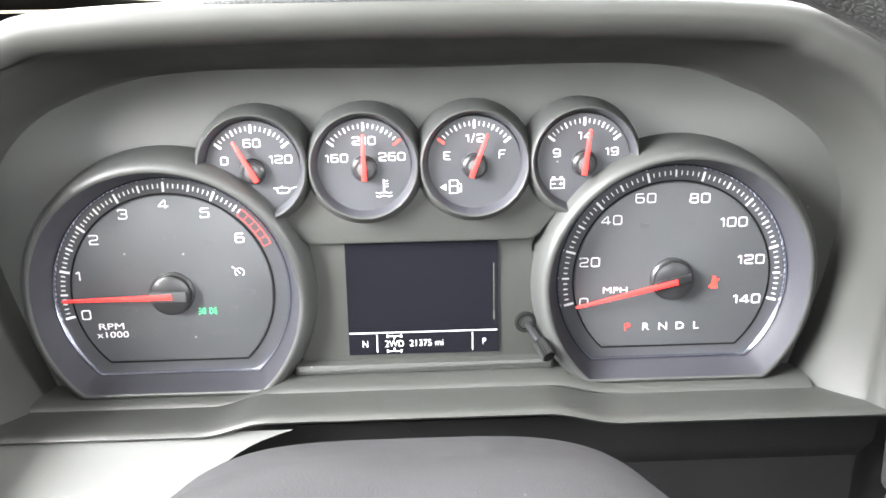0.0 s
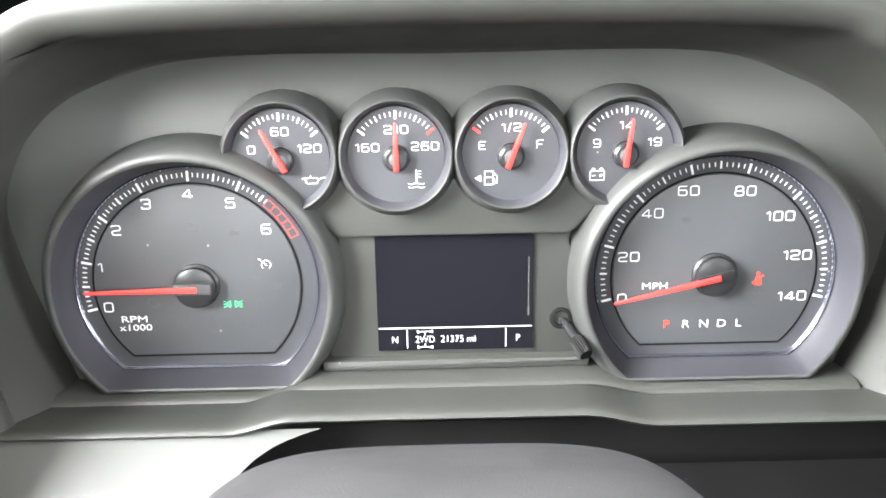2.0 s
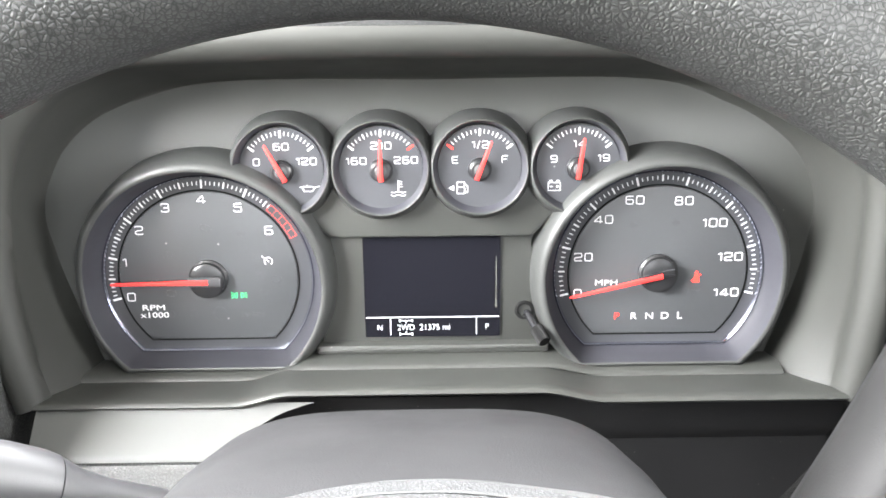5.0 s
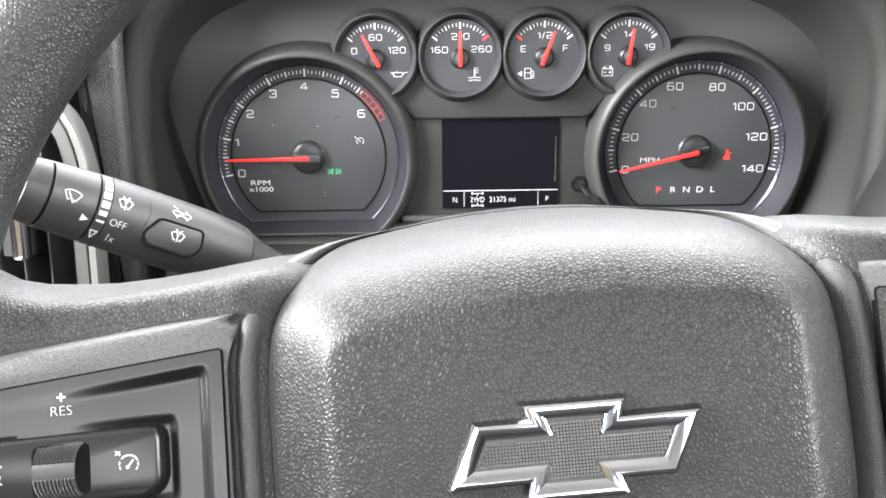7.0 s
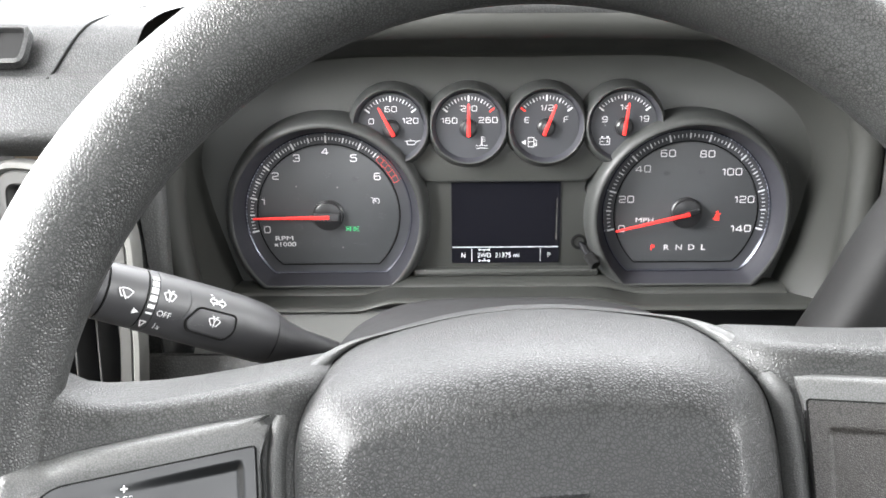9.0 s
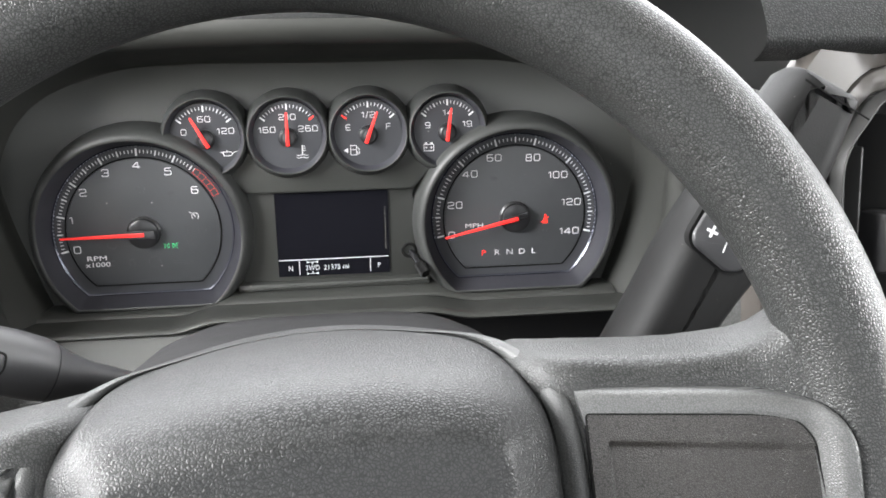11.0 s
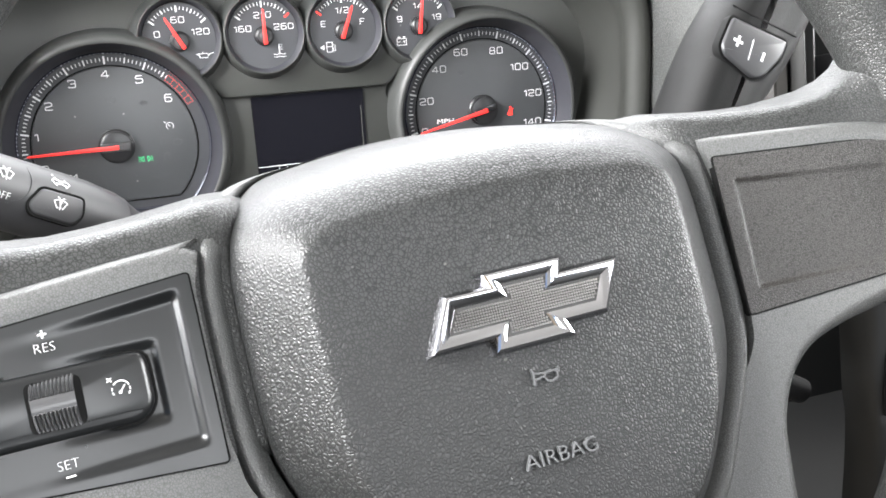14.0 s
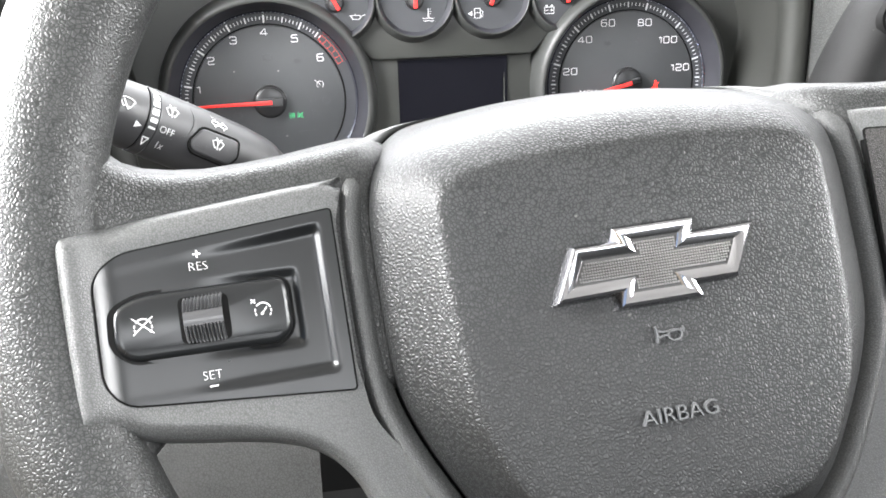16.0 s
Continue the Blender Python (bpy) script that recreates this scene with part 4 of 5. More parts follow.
def build_wheel():
    wh = thing("steering_wheel", RIMC, "black grained four-spoke steering wheel, slightly turned", "steering wheel")
    # rim
    loops, n = [], 128
    for i in range(n):
        a = 2 * math.pi * i / n
        c, s = math.cos(a), math.sin(a)
        low = step(-0.35, -0.75, s)
        rad, hh = 17.2 + 0.6 * step(0.1, 0.6, s), 16.0
        loops.append([((168 + rad * math.cos(b)) * c, (168 + rad * math.cos(b)) * s, -10 + hh * math.sin(b)) for b in (2 * math.pi * k / 28 for k in range(28))])
    bm = bmesh.new()
    rows = [[bm.verts.new(p) for p in loop] for loop in loops]
    for i in range(n):
        for k in range(28):
            bm.faces.new((rows[i][k], rows[(i + 1) % n][k], rows[(i + 1) % n][(k + 1) % 28], rows[i][(k + 1) % 28]))
    part("rim", bm, RIM, wh, "thick black pebble-grained rim", 80)

    ox = -1.6
    # airbag cover
    half = [(0, 43.6), (20, 42.6), (42, 39.4), (60, 35.0), (71, 26), (75.5, 12), (76.2, -10), (75.4, -35), (71.5, -50), (63, -68), (52, -86), (38, -96), (0, -99)]
    sp = [tuple(p) for p in spline([(x, y) for x, y in half], 6)]
    ring = [(-x, y) for x, y in sp] + [(x, y) for x, y in reversed(sp)][1:-1]
    ring = [(x + ox, y) for x, y in ring]

    def shrunk(d, z, crown=0.0):
        fx, fy = 1 - d / 77, 1 - d / 71
        return [(ox + (x - ox) * fx, -27.7 + (y + 27.7) * fy, z + crown * (1 - (x / 78) ** 2)) for x, y in ring]

    def area(pts):
        return sum(a[0] * b[1] - b[0] * a[1] for a, b in zip(pts, pts[1:] + pts[:1]))
    if area(ring) < 0:
        ring = list(reversed(ring))
    def reach(loop, dy, dz):
        """Carries the upper edge up and back towards the column, most in the middle."""
        out = []
        for (x, y, z), (rx, ry) in zip(loop, ring):
            w = step(18, 38, ry)
            g = 0.42 + 0.58 * max(0.0, 1 - (rx / 80) ** 2)
            out.append((x, y + w * dy * (0.55 + 0.45 * g), z + w * g * dz))
        return out

    # hub surround behind the airbag, following its outline
    big = offset(ring, 1.0)

    def hub(f, d, z):
        """A loop at the share f of the surround's width, plus d."""
        out = []
        for (x, y), (bx, by) in zip(ring, big):
            top = step(24, 41, y)
            o = f * (9.4 - 7.4 * top) + d * (1 - 0.75 * top)
            out.append((x + (bx - x) * o, y + (by - y) * o, z))
        return out
    part("hub_body", loft([reach(hub(0.8, 0, -66), 8.6, -28), reach(hub(1, 0, -56), 9, -30), reach(hub(1, 0, -27), 9, -52), reach(hub(0.95, 0, -20.6), 9, -53), reach(hub(0.8, 0, -18.6), 9.1, -52), reach(hub(0.5, 0.3, -18.4), 9.4, -50), reach(hub(0.2, 0.9, -20.0), 9.8, -48.5), reach(hub(0, 1.1, -22.4), 10, -48)], cap1=False), HUBSIDE, wh, "grained plastic hub surround", 60)
    part("cover_gap", loft([reach(hub(0, 1.15, -22.3), 10, -48), reach(hub(0, 0.6, -27), 9, -47), reach(hub(0, -2, -30), 8, -46)], cap0=False, cap1=False), GAP, wh)
    # the front face ends in a crest; broad slopes fall from it to the sides and, furthest, to the top
    face = [tuple(p) for p in spline([(0, 20.5), (22, 20), (44, 18), (54, 15.5), (58.4, 10), (58.8, 0), (58.4, -22), (57.2, -42), (53.6, -58), (46, -74), (36, -84), (24, -87.5), (0, -88.5)], 6)]
    crest = [(-x, y) for x, y in face] + [(x, y) for x, y in reversed(face)][1:-1]
    crest = [(x + ox, y) for x, y in crest]
    if area(crest) < 0:
        crest = list(reversed(crest))

    def slope(f, z, dy=0.0, dz=0.0):
        """A loop at the share f of the way from the outer edge to the crest."""
        return reach([(x + (cx - x) * f, y + (cy - y) * f, z) for (x, y), (cx, cy) in zip(ring, crest)], dy, dz)
    loops = [slope(-0.04, -36, 11.5, -40), slope(0.0, -24, 10.6, -46), slope(0.0, -21, 9, -41), slope(0.02, -19.4, 6.4, -31.6), slope(0.07, -17.4, 3.6, -21.4), slope(0.15, -15.6, 1.6, -12.4), slope(0.3, -13.0, 0.4, -4.5), slope(0.5, -9.6, 0, -0.8), slope(0.7, -6.2), slope(0.86, -3.5), slope(0.95, -2.1), slope(1.0, -1.5), slope(1.06, -1.1), slope(1.14, -0.8)]
    last = loops[-1]
    cx0, cy0 = ox, -22
    for f in (0.9, 0.7, 0.5, 0.25, 0.05):
        loops.append([(cx0 + (x - cx0) * f, cy0 + (y - cy0) * f, z + (1 - f * f) * 1.2) for x, y, z in last])
    cover = part("airbag_cover", loft(loops), COVER, wh, "black grained airbag cover with rounded edges", 70)

    # emblem: a plain winged cross outline in chrome over a meshed grey insert
    ex, ey = -1.9, -15.7
    em = [(-29.6, -6.7), (-10.9, -6.4), (-12.2, -10.6), (11.0, -10.6), (9.6, -6.7), (23.0, -6.7), (29.6, 6.7), (10.9, 6.4), (12.2, 10.6), (-11.0, 10.6), (-9.6, 6.7), (-23.0, 6.7)]
    em = [(x + ex, y + ey) for x, y in em]
    emb = part("emblem", loft([at(offset(em, 1.4), -0.5), at(offset(em, 0.7), 3.6), at(offset(em, 0.2), 4.5), at(offset(em, -0.5), 4.9), at(offset(em, -1.0), 4.8), at(offset(em, -3.3), 3.2)]), CHROME, wh, "winged cross emblem with bright chrome border", 25)
    inn = offset(em, -3.25)
    part("emblem_insert", prism(inn, 2.0, 3.3), MESHM, emb, "grey meshed insert")
    # raised studs of the insert
    studs = bmesh.new()

    def inside(x, y, pts):
        c = False
        for (x1, y1), (x2, y2) in zip(pts, pts[1:] + pts[:1]):
            if (y1 > y) != (y2 > y) and x < (x2 - x1) * (y - y1) / (y2 - y1) + x1:
                c = not c
        return c
    core = offset(em, -3.7)
    for i in range(-40, 41):
        for j in range(-12, 13):
            x, y = ex + i * 0.78, ey + j * 0.78
            if inside(x, y, core):
                v = [studs.verts.new(q) for q in ((x - 0.3, y - 0.3, 3.5), (x + 0.3, y - 0.3, 3.5), (x + 0.3, y + 0.3, 3.5), (x - 0.3, y + 0.3, 3.5), (x, y, 3.95))]
                for a, b in ((0, 1), (1, 2), (2, 3), (3, 0)):
                    studs.faces.new((v[a], v[b], v[4]))
    tagged(part("stud_field", studs, STUD, emb, "fine raised studs", 10), kind="stuff")
    part("airbag_lettering", letters("AIRBAG", 4.2, -2.2, -57.8, 1.0, 1.1, 0.7, thin=0.01), LITGREY, cover, "raised lettering")
    bm = ribbon([(-5.0, -33.4), (-4.6, -34.6), (-4.6, -36.8), (-5.0, -38.0)], 0.55, 0.2, 1.5)
    ribbon(bend([(-4.6, -34.7), (-2.4, -35.2), (3.2, -35.2)], 1.2), 0.5, 0.2, 1.5, bm)
    ribbon(bend([(-4.6, -36.7), (-2.4, -36.2), (-1.6, -36.2)], 1.2), 0.5, 0.2, 1.5, bm)
    ribbon([(x * 1.35 + 0.6, y - 36.4) for x, y in circle(0, 0, 1.5, 18)], 0.5, 0.2, 1.5, bm, True)
    ribbon([(3.2, -34.4), (3.2, -36.0)], 0.5, 0.2, 1.5, bm)
    part("horn_mark", bm, LITGREY, cover, "raised horn mark")

    # side spokes
    for s, nm in ((-1, "left"), (1, "right")):
        def side(pts):
            pts = [(s * x, y) for x, y in pts]
            return pts if s > 0 else list(reversed(pts))
        stations = [(64, 34, -40, -40, -62), (71, 35, -40, -27, -54), (78, 34, -40, -20.5, -48), (88, 33, -40, -20, -49), (100, 31.6, -40, -18.6, -50), (112, 30.4, -40, -16.8, -49), (124, 29.6, -40, -14.6, -47), (134, 29.8, -40.5, -12, -43), (141, 31.6, -43, -9.4, -38), (146, 35.4, -48, -7, -33), (150, 41, -55, -5, -28), (155, 49, -66, -3, -24), (162, 56, -74, -2, -22)]
        sections = []
        for x, yt, yb, z, zb in stations:
            up = 9.0 * step(-22, -44, zb)
            sec = rounded([(yb + 4, zb), (yt + up, zb), (yt, z), (yb, z)], [6, 5, 8, 7], 6)
            sections.append([(s * x, y, h) for y, h in sec])
        arm = part("spoke", loft(sections), RIM, wh, "grained spoke blending into the rim", 70)
        if s < 0:
            corner, bends = [(160.6, -36.5), (161.4, 15.4)], [18, 17]
        else:
            corner, bends = [(157.0, -26), (158.8, 2), (152.6, 13.4), (138, 19)], [12, 10, 8, 8]
        frame_pts = rounded(side([(79, 26.4), (79, -140), (83, -140), (84.5, -100), (87.5, -74), (93, -61), (101.5, -52), (115, -47.2), (137, -43.4), (143 if s < 0 else 148.7, -42 if s < 0 else -40)] + corner), [5, 0.4, 0.4, 8, 6, 7, 6, 8, 8, 8] + bends, 6)

        def tilt(pts, z):
            return [(x, y, z - 6 + 0.25 * (abs(x) - 84)) for x, y in pts]
        edge = frame_pts

        def depth(x, y):
            """Distance from the frame's free edge, the hub side left out."""
            best, p = 99.0, Vector((x, y))
            for a, b in zip(edge, edge[1:] + edge[:1]):
                if (abs(a[0]) < 80.2 and abs(b[0]) < 80.2) or (a[1] < -139 and b[1] < -139):
                    continue
                a, b = Vector(a), Vector(b)
                ab = b - a
                if ab.length < 1e-6:
                    continue
                t = min(1.0, max(0.0, (p - a).dot(ab) / ab.dot(ab)))
                best = min(best, (a + ab * t - p).length)
            return best

        def outer(y):
            xs = []
            for (x1, y1), (x2, y2) in zip(edge, edge[1:] + edge[:1]):
                if (y1 - y) * (y2 - y) <= 0 and y1 != y2:
                    xs.append(abs(x1 + (x2 - x1) * (y - y1) / (y2 - y1)))
            return max(xs) if xs else 86.0
        if s < 0:
            pan = rounded([(-88.6, 15), (-146, 8.2), (-151.6, 2.5), (-151.6, -25), (-147.6, -31), (-88.6, -36.8)], [1, 4, 4, 4, 4, 1], 5)
            seat = pan
        else:
            pad = rounded([(84.4, 17), (82.8, -36.5), (140, -33.6), (146, -29.4), (148.8, -22), (147.6, 2.4), (143.4, 8.6), (136, 10.9)], [1, 1, 5, 4, 4, 5, 3, 6], 5)
            seat = pad
        sunk = offset(seat, -2.4)
        lines, ys = [], []
        ymin, ymax = min(p[1] for p in edge) + 0.3, max(p[1] for p in edge) - 0.02
        for k in range(101):
            f = k / 100
            ys.append(ymin + (ymax - ymin) * (f + 0.5 * math.sin(math.pi * f) * 0.5 * f * (1 - f)))
        for y in ys:
            xo, row = outer(y), []
            for k in range(61):
                xi = (87.4 if s < 0 else 84.2) - 1.6 * step(-28, -42, y) - 36 * step(-40, -112, y) - 6 * step(-40, -70, y) - (3.5 if s < 0 else 2) * step(9, 25, y)
                x = xi + (xo - xi) * math.sin(0.5 * math.pi * k / 60)
                d = depth(s * x, y)
                end = step(138, 154, x) if s < 0 else 0.0
                r = 6.0 - 2.2 * step(0, 12, y) * (1 - end) + 4.5 * end
                drop = 0.0 if d >= r else (9.5 - (4.0 if s > 0 else -1.0) * step(140, 152, x)) * (1 - math.sqrt(max(0.0, 1 - (1 - d / r) ** 2.4)))
                crest = (1 - end) * 0.9 * math.exp(-((d - 6.2) / 2.0) ** 2) * step(100, 130, x)
                well = 5.0 if inside(s * x, y, sunk) else 0.0
                row.append((s * x, y, -17.15 + 0.25 * (x - 84) - drop - well + crest + 6.0 * step(146, 159, x)))
            lines.append([(row[0][0], y, row[0][2] - 6)] + row)
        low = [[(x, y, z - 16) for x, y, z in lines[0]], lines[0]]
        part("spoke_frame", loft([low[0]] + lines + [[(x, y, z - 4) for x, y, z in lines[-1]]], closed=False), SPOKE, arm, "satin grained spoke frame", 75)
        if s < 0:
            def base(x):
                return -16.4 + 0.25 * (abs(x) - 84)

            part("panel_gap", loft([[(x, y, base(x) + 6.0 * step(146, 159, abs(x)) + d) for x, y in offset(pan, o)] for o, d in ((0.5, -2.5), (0.5, -0.5), (-0.4, -0.5), (-0.4, -5))], cap0=False, cap1=False), GAP, arm)

            def level(x, y):
                """The panel steps down in two dished terraces towards the rocker."""
                w, top = abs(x), 10.2 - 0.115 * (abs(x) - 92)
                a = step(91.6, 94.8, w) * step(-31.4, -28.4, y) * step(top + 1.6, top - 1.8, y) * (1 - 0.95 * step(96, 134, w))
                b = step(99.8, 102.6, w) * step(-22.6, -20.4, y) * step(-0.4, -2.8, y) * (1 - step(104, 130, w))
                edge_in = min(1.0, (152.2 - w) / 1.4)
                return base(x) - 1.9 * a - 1.5 * b - 0.4 * (1 - edge_in) ** 2 + 6.0 * step(146, 159, w)
            part("switch_panel", sheet(pan, level, 110, 90), SWITCH, arm, "satin black cruise switch panel with white marks", 60)
            rock = rounded([(-103.4, -2.6), (-142, -3.0), (-148.6, -6), (-149, -16), (-145, -20.2), (-106.8, -20.6), (-103.4, -17)], [4, 4, 3, 3, 3, 4, 3], 4)
            part("rocker_gap", loft([[(x, y, level(x, y) - 2) for x, y in offset(rock, 0.8)], [(x, y, level(x, y) + 0.22) for x, y in offset(rock, 0.8)]]), GAP, arm)
            part("rocker", loft([tilt(rock, -15), tilt(rock, -10.3), tilt(offset(rock, -0.7), -9.4), tilt(offset(rock, -1.8), -9.0)]), SWITCH, arm, "satin black rocker key", 60)
            # knurled thumb wheel
            wl = bmesh.new()
            for k in range(25):
                a = radians(-84 + 7 * k)
                y, z = 5.9 * math.sin(a), 5.9 * math.cos(a)
                y2, z2 = 5.9 * math.sin(a + radians(7)), 5.9 * math.cos(a + radians(7))
                if abs(k - 12) <= 2:
                    v = [wl.verts.new((x, yy - 11.4, zz - 5.6)) for x, yy, zz in ((-131.0, y, z), (-120.8, y, z), (-120.8, y2, z2), (-131.0, y2, z2))]
                    wl.faces.new(v)
                    continue
                for q in range(11):
                    xa, xb = -131.0 + 10.2 * q / 11, -131.0 + 10.2 * (q + 1) / 11
                    v = [wl.verts.new((x, yy - 11.4, zz - 5.6)) for x, yy, zz in ((xa, y, z), (xb, y, z), (xb, y2, z2), (xa, y2, z2))]
                    ym, zm = 6.7 * math.sin(a + radians(3.5)), 6.7 * math.cos(a + radians(3.5))
                    t = wl.verts.new(((xa + xb) / 2, ym - 11.4, zm - 5.6))
                    for e in range(4):
                        wl.faces.new((v[e], v[(e + 1) % 4], t))
            part("thumb_wheel_well", loft([tilt(rounded(box(12.8, 12.6, -125.9, -11.4), 2, 3), -10), tilt(rounded(box(12.8, 12.6, -125.9, -11.4), 2, 3), -8.8)]), GAP, arm)
            part("thumb_wheel", wl, THUMB, arm, "knurled black thumb wheel", 10)
            part("marking", move(letters("RES", 2.4, 0, 0, 0, 1.0, 0.1, thin=0.04), Matrix.Translation((-126, 2.9, -5.7)) @ Matrix.Rotation(radians(14), 4, "Y")), WHITE, arm, "white print")
            part("marking", move(bars([(0, 0, 2.0, 0.42), (0, 0, 0.42, 2.0)], 0, 0.12), Matrix.Translation((-126, 6.2, -5.7)) @ Matrix.Rotation(radians(14), 4, "Y")), WHITE, arm, "white print")
            part("marking", move(letters("SET", 2.4, 0, 0, 0, 1.0, 0.1, thin=0.04), Matrix.Translation((-126, -26.4, -5.7)) @ Matrix.Rotation(radians(14), 4, "Y")), WHITE, arm, "white print")
            part("marking", move(bars([(0, 0, 2.2, 0.4)], 0, 0.12), Matrix.Translation((-126, -29.4, -5.7)) @ Matrix.Rotation(radians(14), 4, "Y")), WHITE, arm, "white print")
            for ix, crossed, zz in ((-141.2, True, -0.4), (-110.8, False, -8.0)):
                bm = ribbon(arc(0, -0.5, 2.2, 20, 140, 10), 0.34, 0, 0.12)
                for a0 in (-42, -12, 160, 190):
                    ribbon(arc(0, -0.5, 2.2, a0, a0 + 20, 3), 0.34, 0, 0.12, bm)
                if crossed:
                    ribbon([(-2.6, -2.3), (2.6, 2.1)], 0.28, 0, 0.12, bm)
                    ribbon([(-2.6, 2.1), (2.6, -2.3)], 0.28, 0, 0.12, bm)
                else:
                    ribbon([(-0.4, -1.3), (1.1, 0.5)], 0.36, 0, 0.12, bm)
                    prism(circle(-0.3, -1.2, 0.45, 10), 0, 0.12, bm=bm)
                    ribbon([(-3.0, 2.9), (-1.9, 1.8)], 0.36, 0, 0.12, bm)
                    ribbon([(-3.1, 1.9), (-1.9, 2.8)], 0.3, 0, 0.12, bm)
                part("marking", move(bm, Matrix.Translation((ix, -11.0, zz)) @ Matrix.Rotation(radians(14), 4, "Y")), WHITE, arm, "white cruise symbol")
        else:
            part("panel_gap", loft([tilt(offset(pad, 0.55), -13), tilt(offset(pad, 0.55), -10.7), tilt(offset(pad, -0.4), -10.7), tilt(offset(pad, -0.4), -16)], cap0=False, cap1=False), GAP, arm)
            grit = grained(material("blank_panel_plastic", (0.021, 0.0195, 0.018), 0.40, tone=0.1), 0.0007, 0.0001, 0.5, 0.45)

            def dish(x, y):
                """A field sunk deepest beside the hub, with a soft far end."""
                z = -16.6 + 0.25 * (x - 84)
                side = step(88.6, 90.6, x - 0.045 * y) * (1 - 0.75 * step(92, 128, x))
                tall = step(-29.6, -27.6, y + 0.03 * (x - 90)) * step(8.6, 6.8, y + 0.13 * (x - 90))
                far = 0.45 * step(141.5, 136, x) * step(112, 134, x) * tall
                return z - 1.5 * side * tall - far
            part("blank_panel", sheet(pad, dish, 110, 90), grit, arm, "grained blank switch panel with a dished field", 60)
    return wh


wheel = build_wheel()


# ---- stalk and gear lever ----
def axis_frame(tip, base, facing):
    """x runs from the tip to the base, z faces the given way."""
    x = (Vector(base) - Vector(tip)).normalized()
    z = Vector(facing)
    z = (z - x * z.dot(x)).normalized()
    y = z.cross(x)
    m = Matrix((x, y, z)).transposed().to_4x4()
    return Matrix.Translation(Vector(tip) / 1000) @ m


def build_stalk():
    st = thing("turn_signal_stalk", axis_frame((-179.5, -246, 67), (-80, -171, 1), (-0.05, -0.9, 0.42)), "black wiper and turn signal stalk with white markings", "stalk")

    def ell(x, ry, rz, n=36, cy=0.0):
        return [(x, cy + ry * math.cos(a), rz * math.sin(a)) for a in (2 * math.pi * k / n for k in range(n))]
    part("end_cap", loft([ell(0, 9.6, 8.6, cy=1), ell(0.8, 10.8, 9.8, cy=1), ell(8, 11.6, 10.5, cy=1.3)]), STALK, st, "dark end cap", 50)
    part("cap_groove", loft([ell(8, 11.1, 10, cy=1.3), ell(9, 11.1, 10, cy=1.3)], cap0=False, cap1=False), GAP, st)
    part("twist_knob", loft([ell(9, 11.7, 10.5, cy=1.3), ell(24, 12.4, 10.9, cy=1.8)]), STALK, st, "rotating wiper knob", 50)
    part("knob_groove", loft([ell(24, 11.9, 10.4, cy=1.8), ell(24.8, 11.9, 10.4, cy=1.8)], cap0=False, cap1=False), GAP, st)
    part("band", loft([ell(24.8, 12.5, 11, cy=1.8), ell(28.6, 12.6, 11, cy=1.9)]), STALK, st, "ring band with white bars", 50)
    part("stalk_body", loft([ell(28.9, 12.7, 11, cy=1.9), ell(40, 13.0, 11, cy=2), ell(56, 13.3, 10.9, cy=2.1), ell(70, 13.4, 10.8, cy=2.1), ell(82, 13.0, 10.6, cy=1.6), ell(86.5, 12.4, 10.2, cy=1.2)]), STALK, st, "tapering stalk", 50)
    part("body_groove", loft([ell(86, 11.9, 9.8, cy=1.2), ell(87.4, 11.6, 9.6, cy=1.1)], cap0=False, cap1=False), GAP, st)
    part("stalk_neck", loft([ell(87, 12.2, 10, cy=1.1), ell(94, 10.4, 9.2, cy=0.2), ell(105, 8.6, 8.2), ell(125, 7.6, 7.6)]), STALK, st, "slim neck", 50)

    def printed(bm, x, y, r=11.0, ry=12.9):
        """Wraps flat marks round the stalk's front."""
        for v in bm.verts:
            yy = v.co.y + y
            c = max(-0.98, min(0.98, (yy - 2.0) / ry))
            v.co = (v.co.x + x, yy, (r + 0.2 + v.co.z) * math.sqrt(1 - c * c))
        return bm
    for k, (y, h) in enumerate(((11.6, 1.0), (9.6, 1.8), (7.0, 2.3), (3.8, 2.3), (0.6, 1.6), (-2.2, 0.7))):
        part("marking", printed(bars([(0, 0, 2.8, h)], 0, 0.1), 26.8, y), WHITE, st)
    part("marking", printed(letters("OFF", 2.5, 0, 0, 0, 1.0, 0.05), 33.0, -1.2), WHITE, st)
    part("marking", printed(letters("1x", 2.4, 0, 0, 0, 1.0, 0.05), 32.8, -6.6), WHITE, st)
    part("marking", printed(prism([(-1.3, -1.2), (1.3, 0), (-1.3, 1.2)], 0, 0.1), 21.6, -2.8), WHITE, st)
    part("marking", printed(stroke([(-1.2, 1.0), (1.2, 1.0), (0, -1.4)], 0.4, 0, 0.1, closed=True), 26.4, -6.8), WHITE, st)

    def wiper(scale, spray):
        def mark(pts, w, bm=None):
            return ribbon([(a * scale, b * scale) for a, b in pts], w, 0, 0.1, bm)
        bm = mark(arc(0, -4.0, 6.6, 124, 56, 8), 0.34)
        for q in (-1, 1):
            mark([(q * 3.7, 1.5), (q * 1.7, -1.8), (q * 0.8, -1.3)], 0.34, bm)
        if spray:
            mark([(0, -2.6), (0, 0.6)], 0.36, bm)
            for q in (-1, 1):
                mark([(q * 0.3, 0.6), (q * 1.0, 3.4), (q * 2.0, 3.6)], 0.3, bm)
        else:
            mark([(0.9, -2.6), (-1.9, 1.4)], 0.5, bm)
        return bm
    part("marking", printed(wiper(0.8, False), 15.4, 2.9), WHITE, st)
    part("marking", printed(wiper(0.72, True), 33.4, 6.0), WHITE, st)
    bm = bmesh.new()
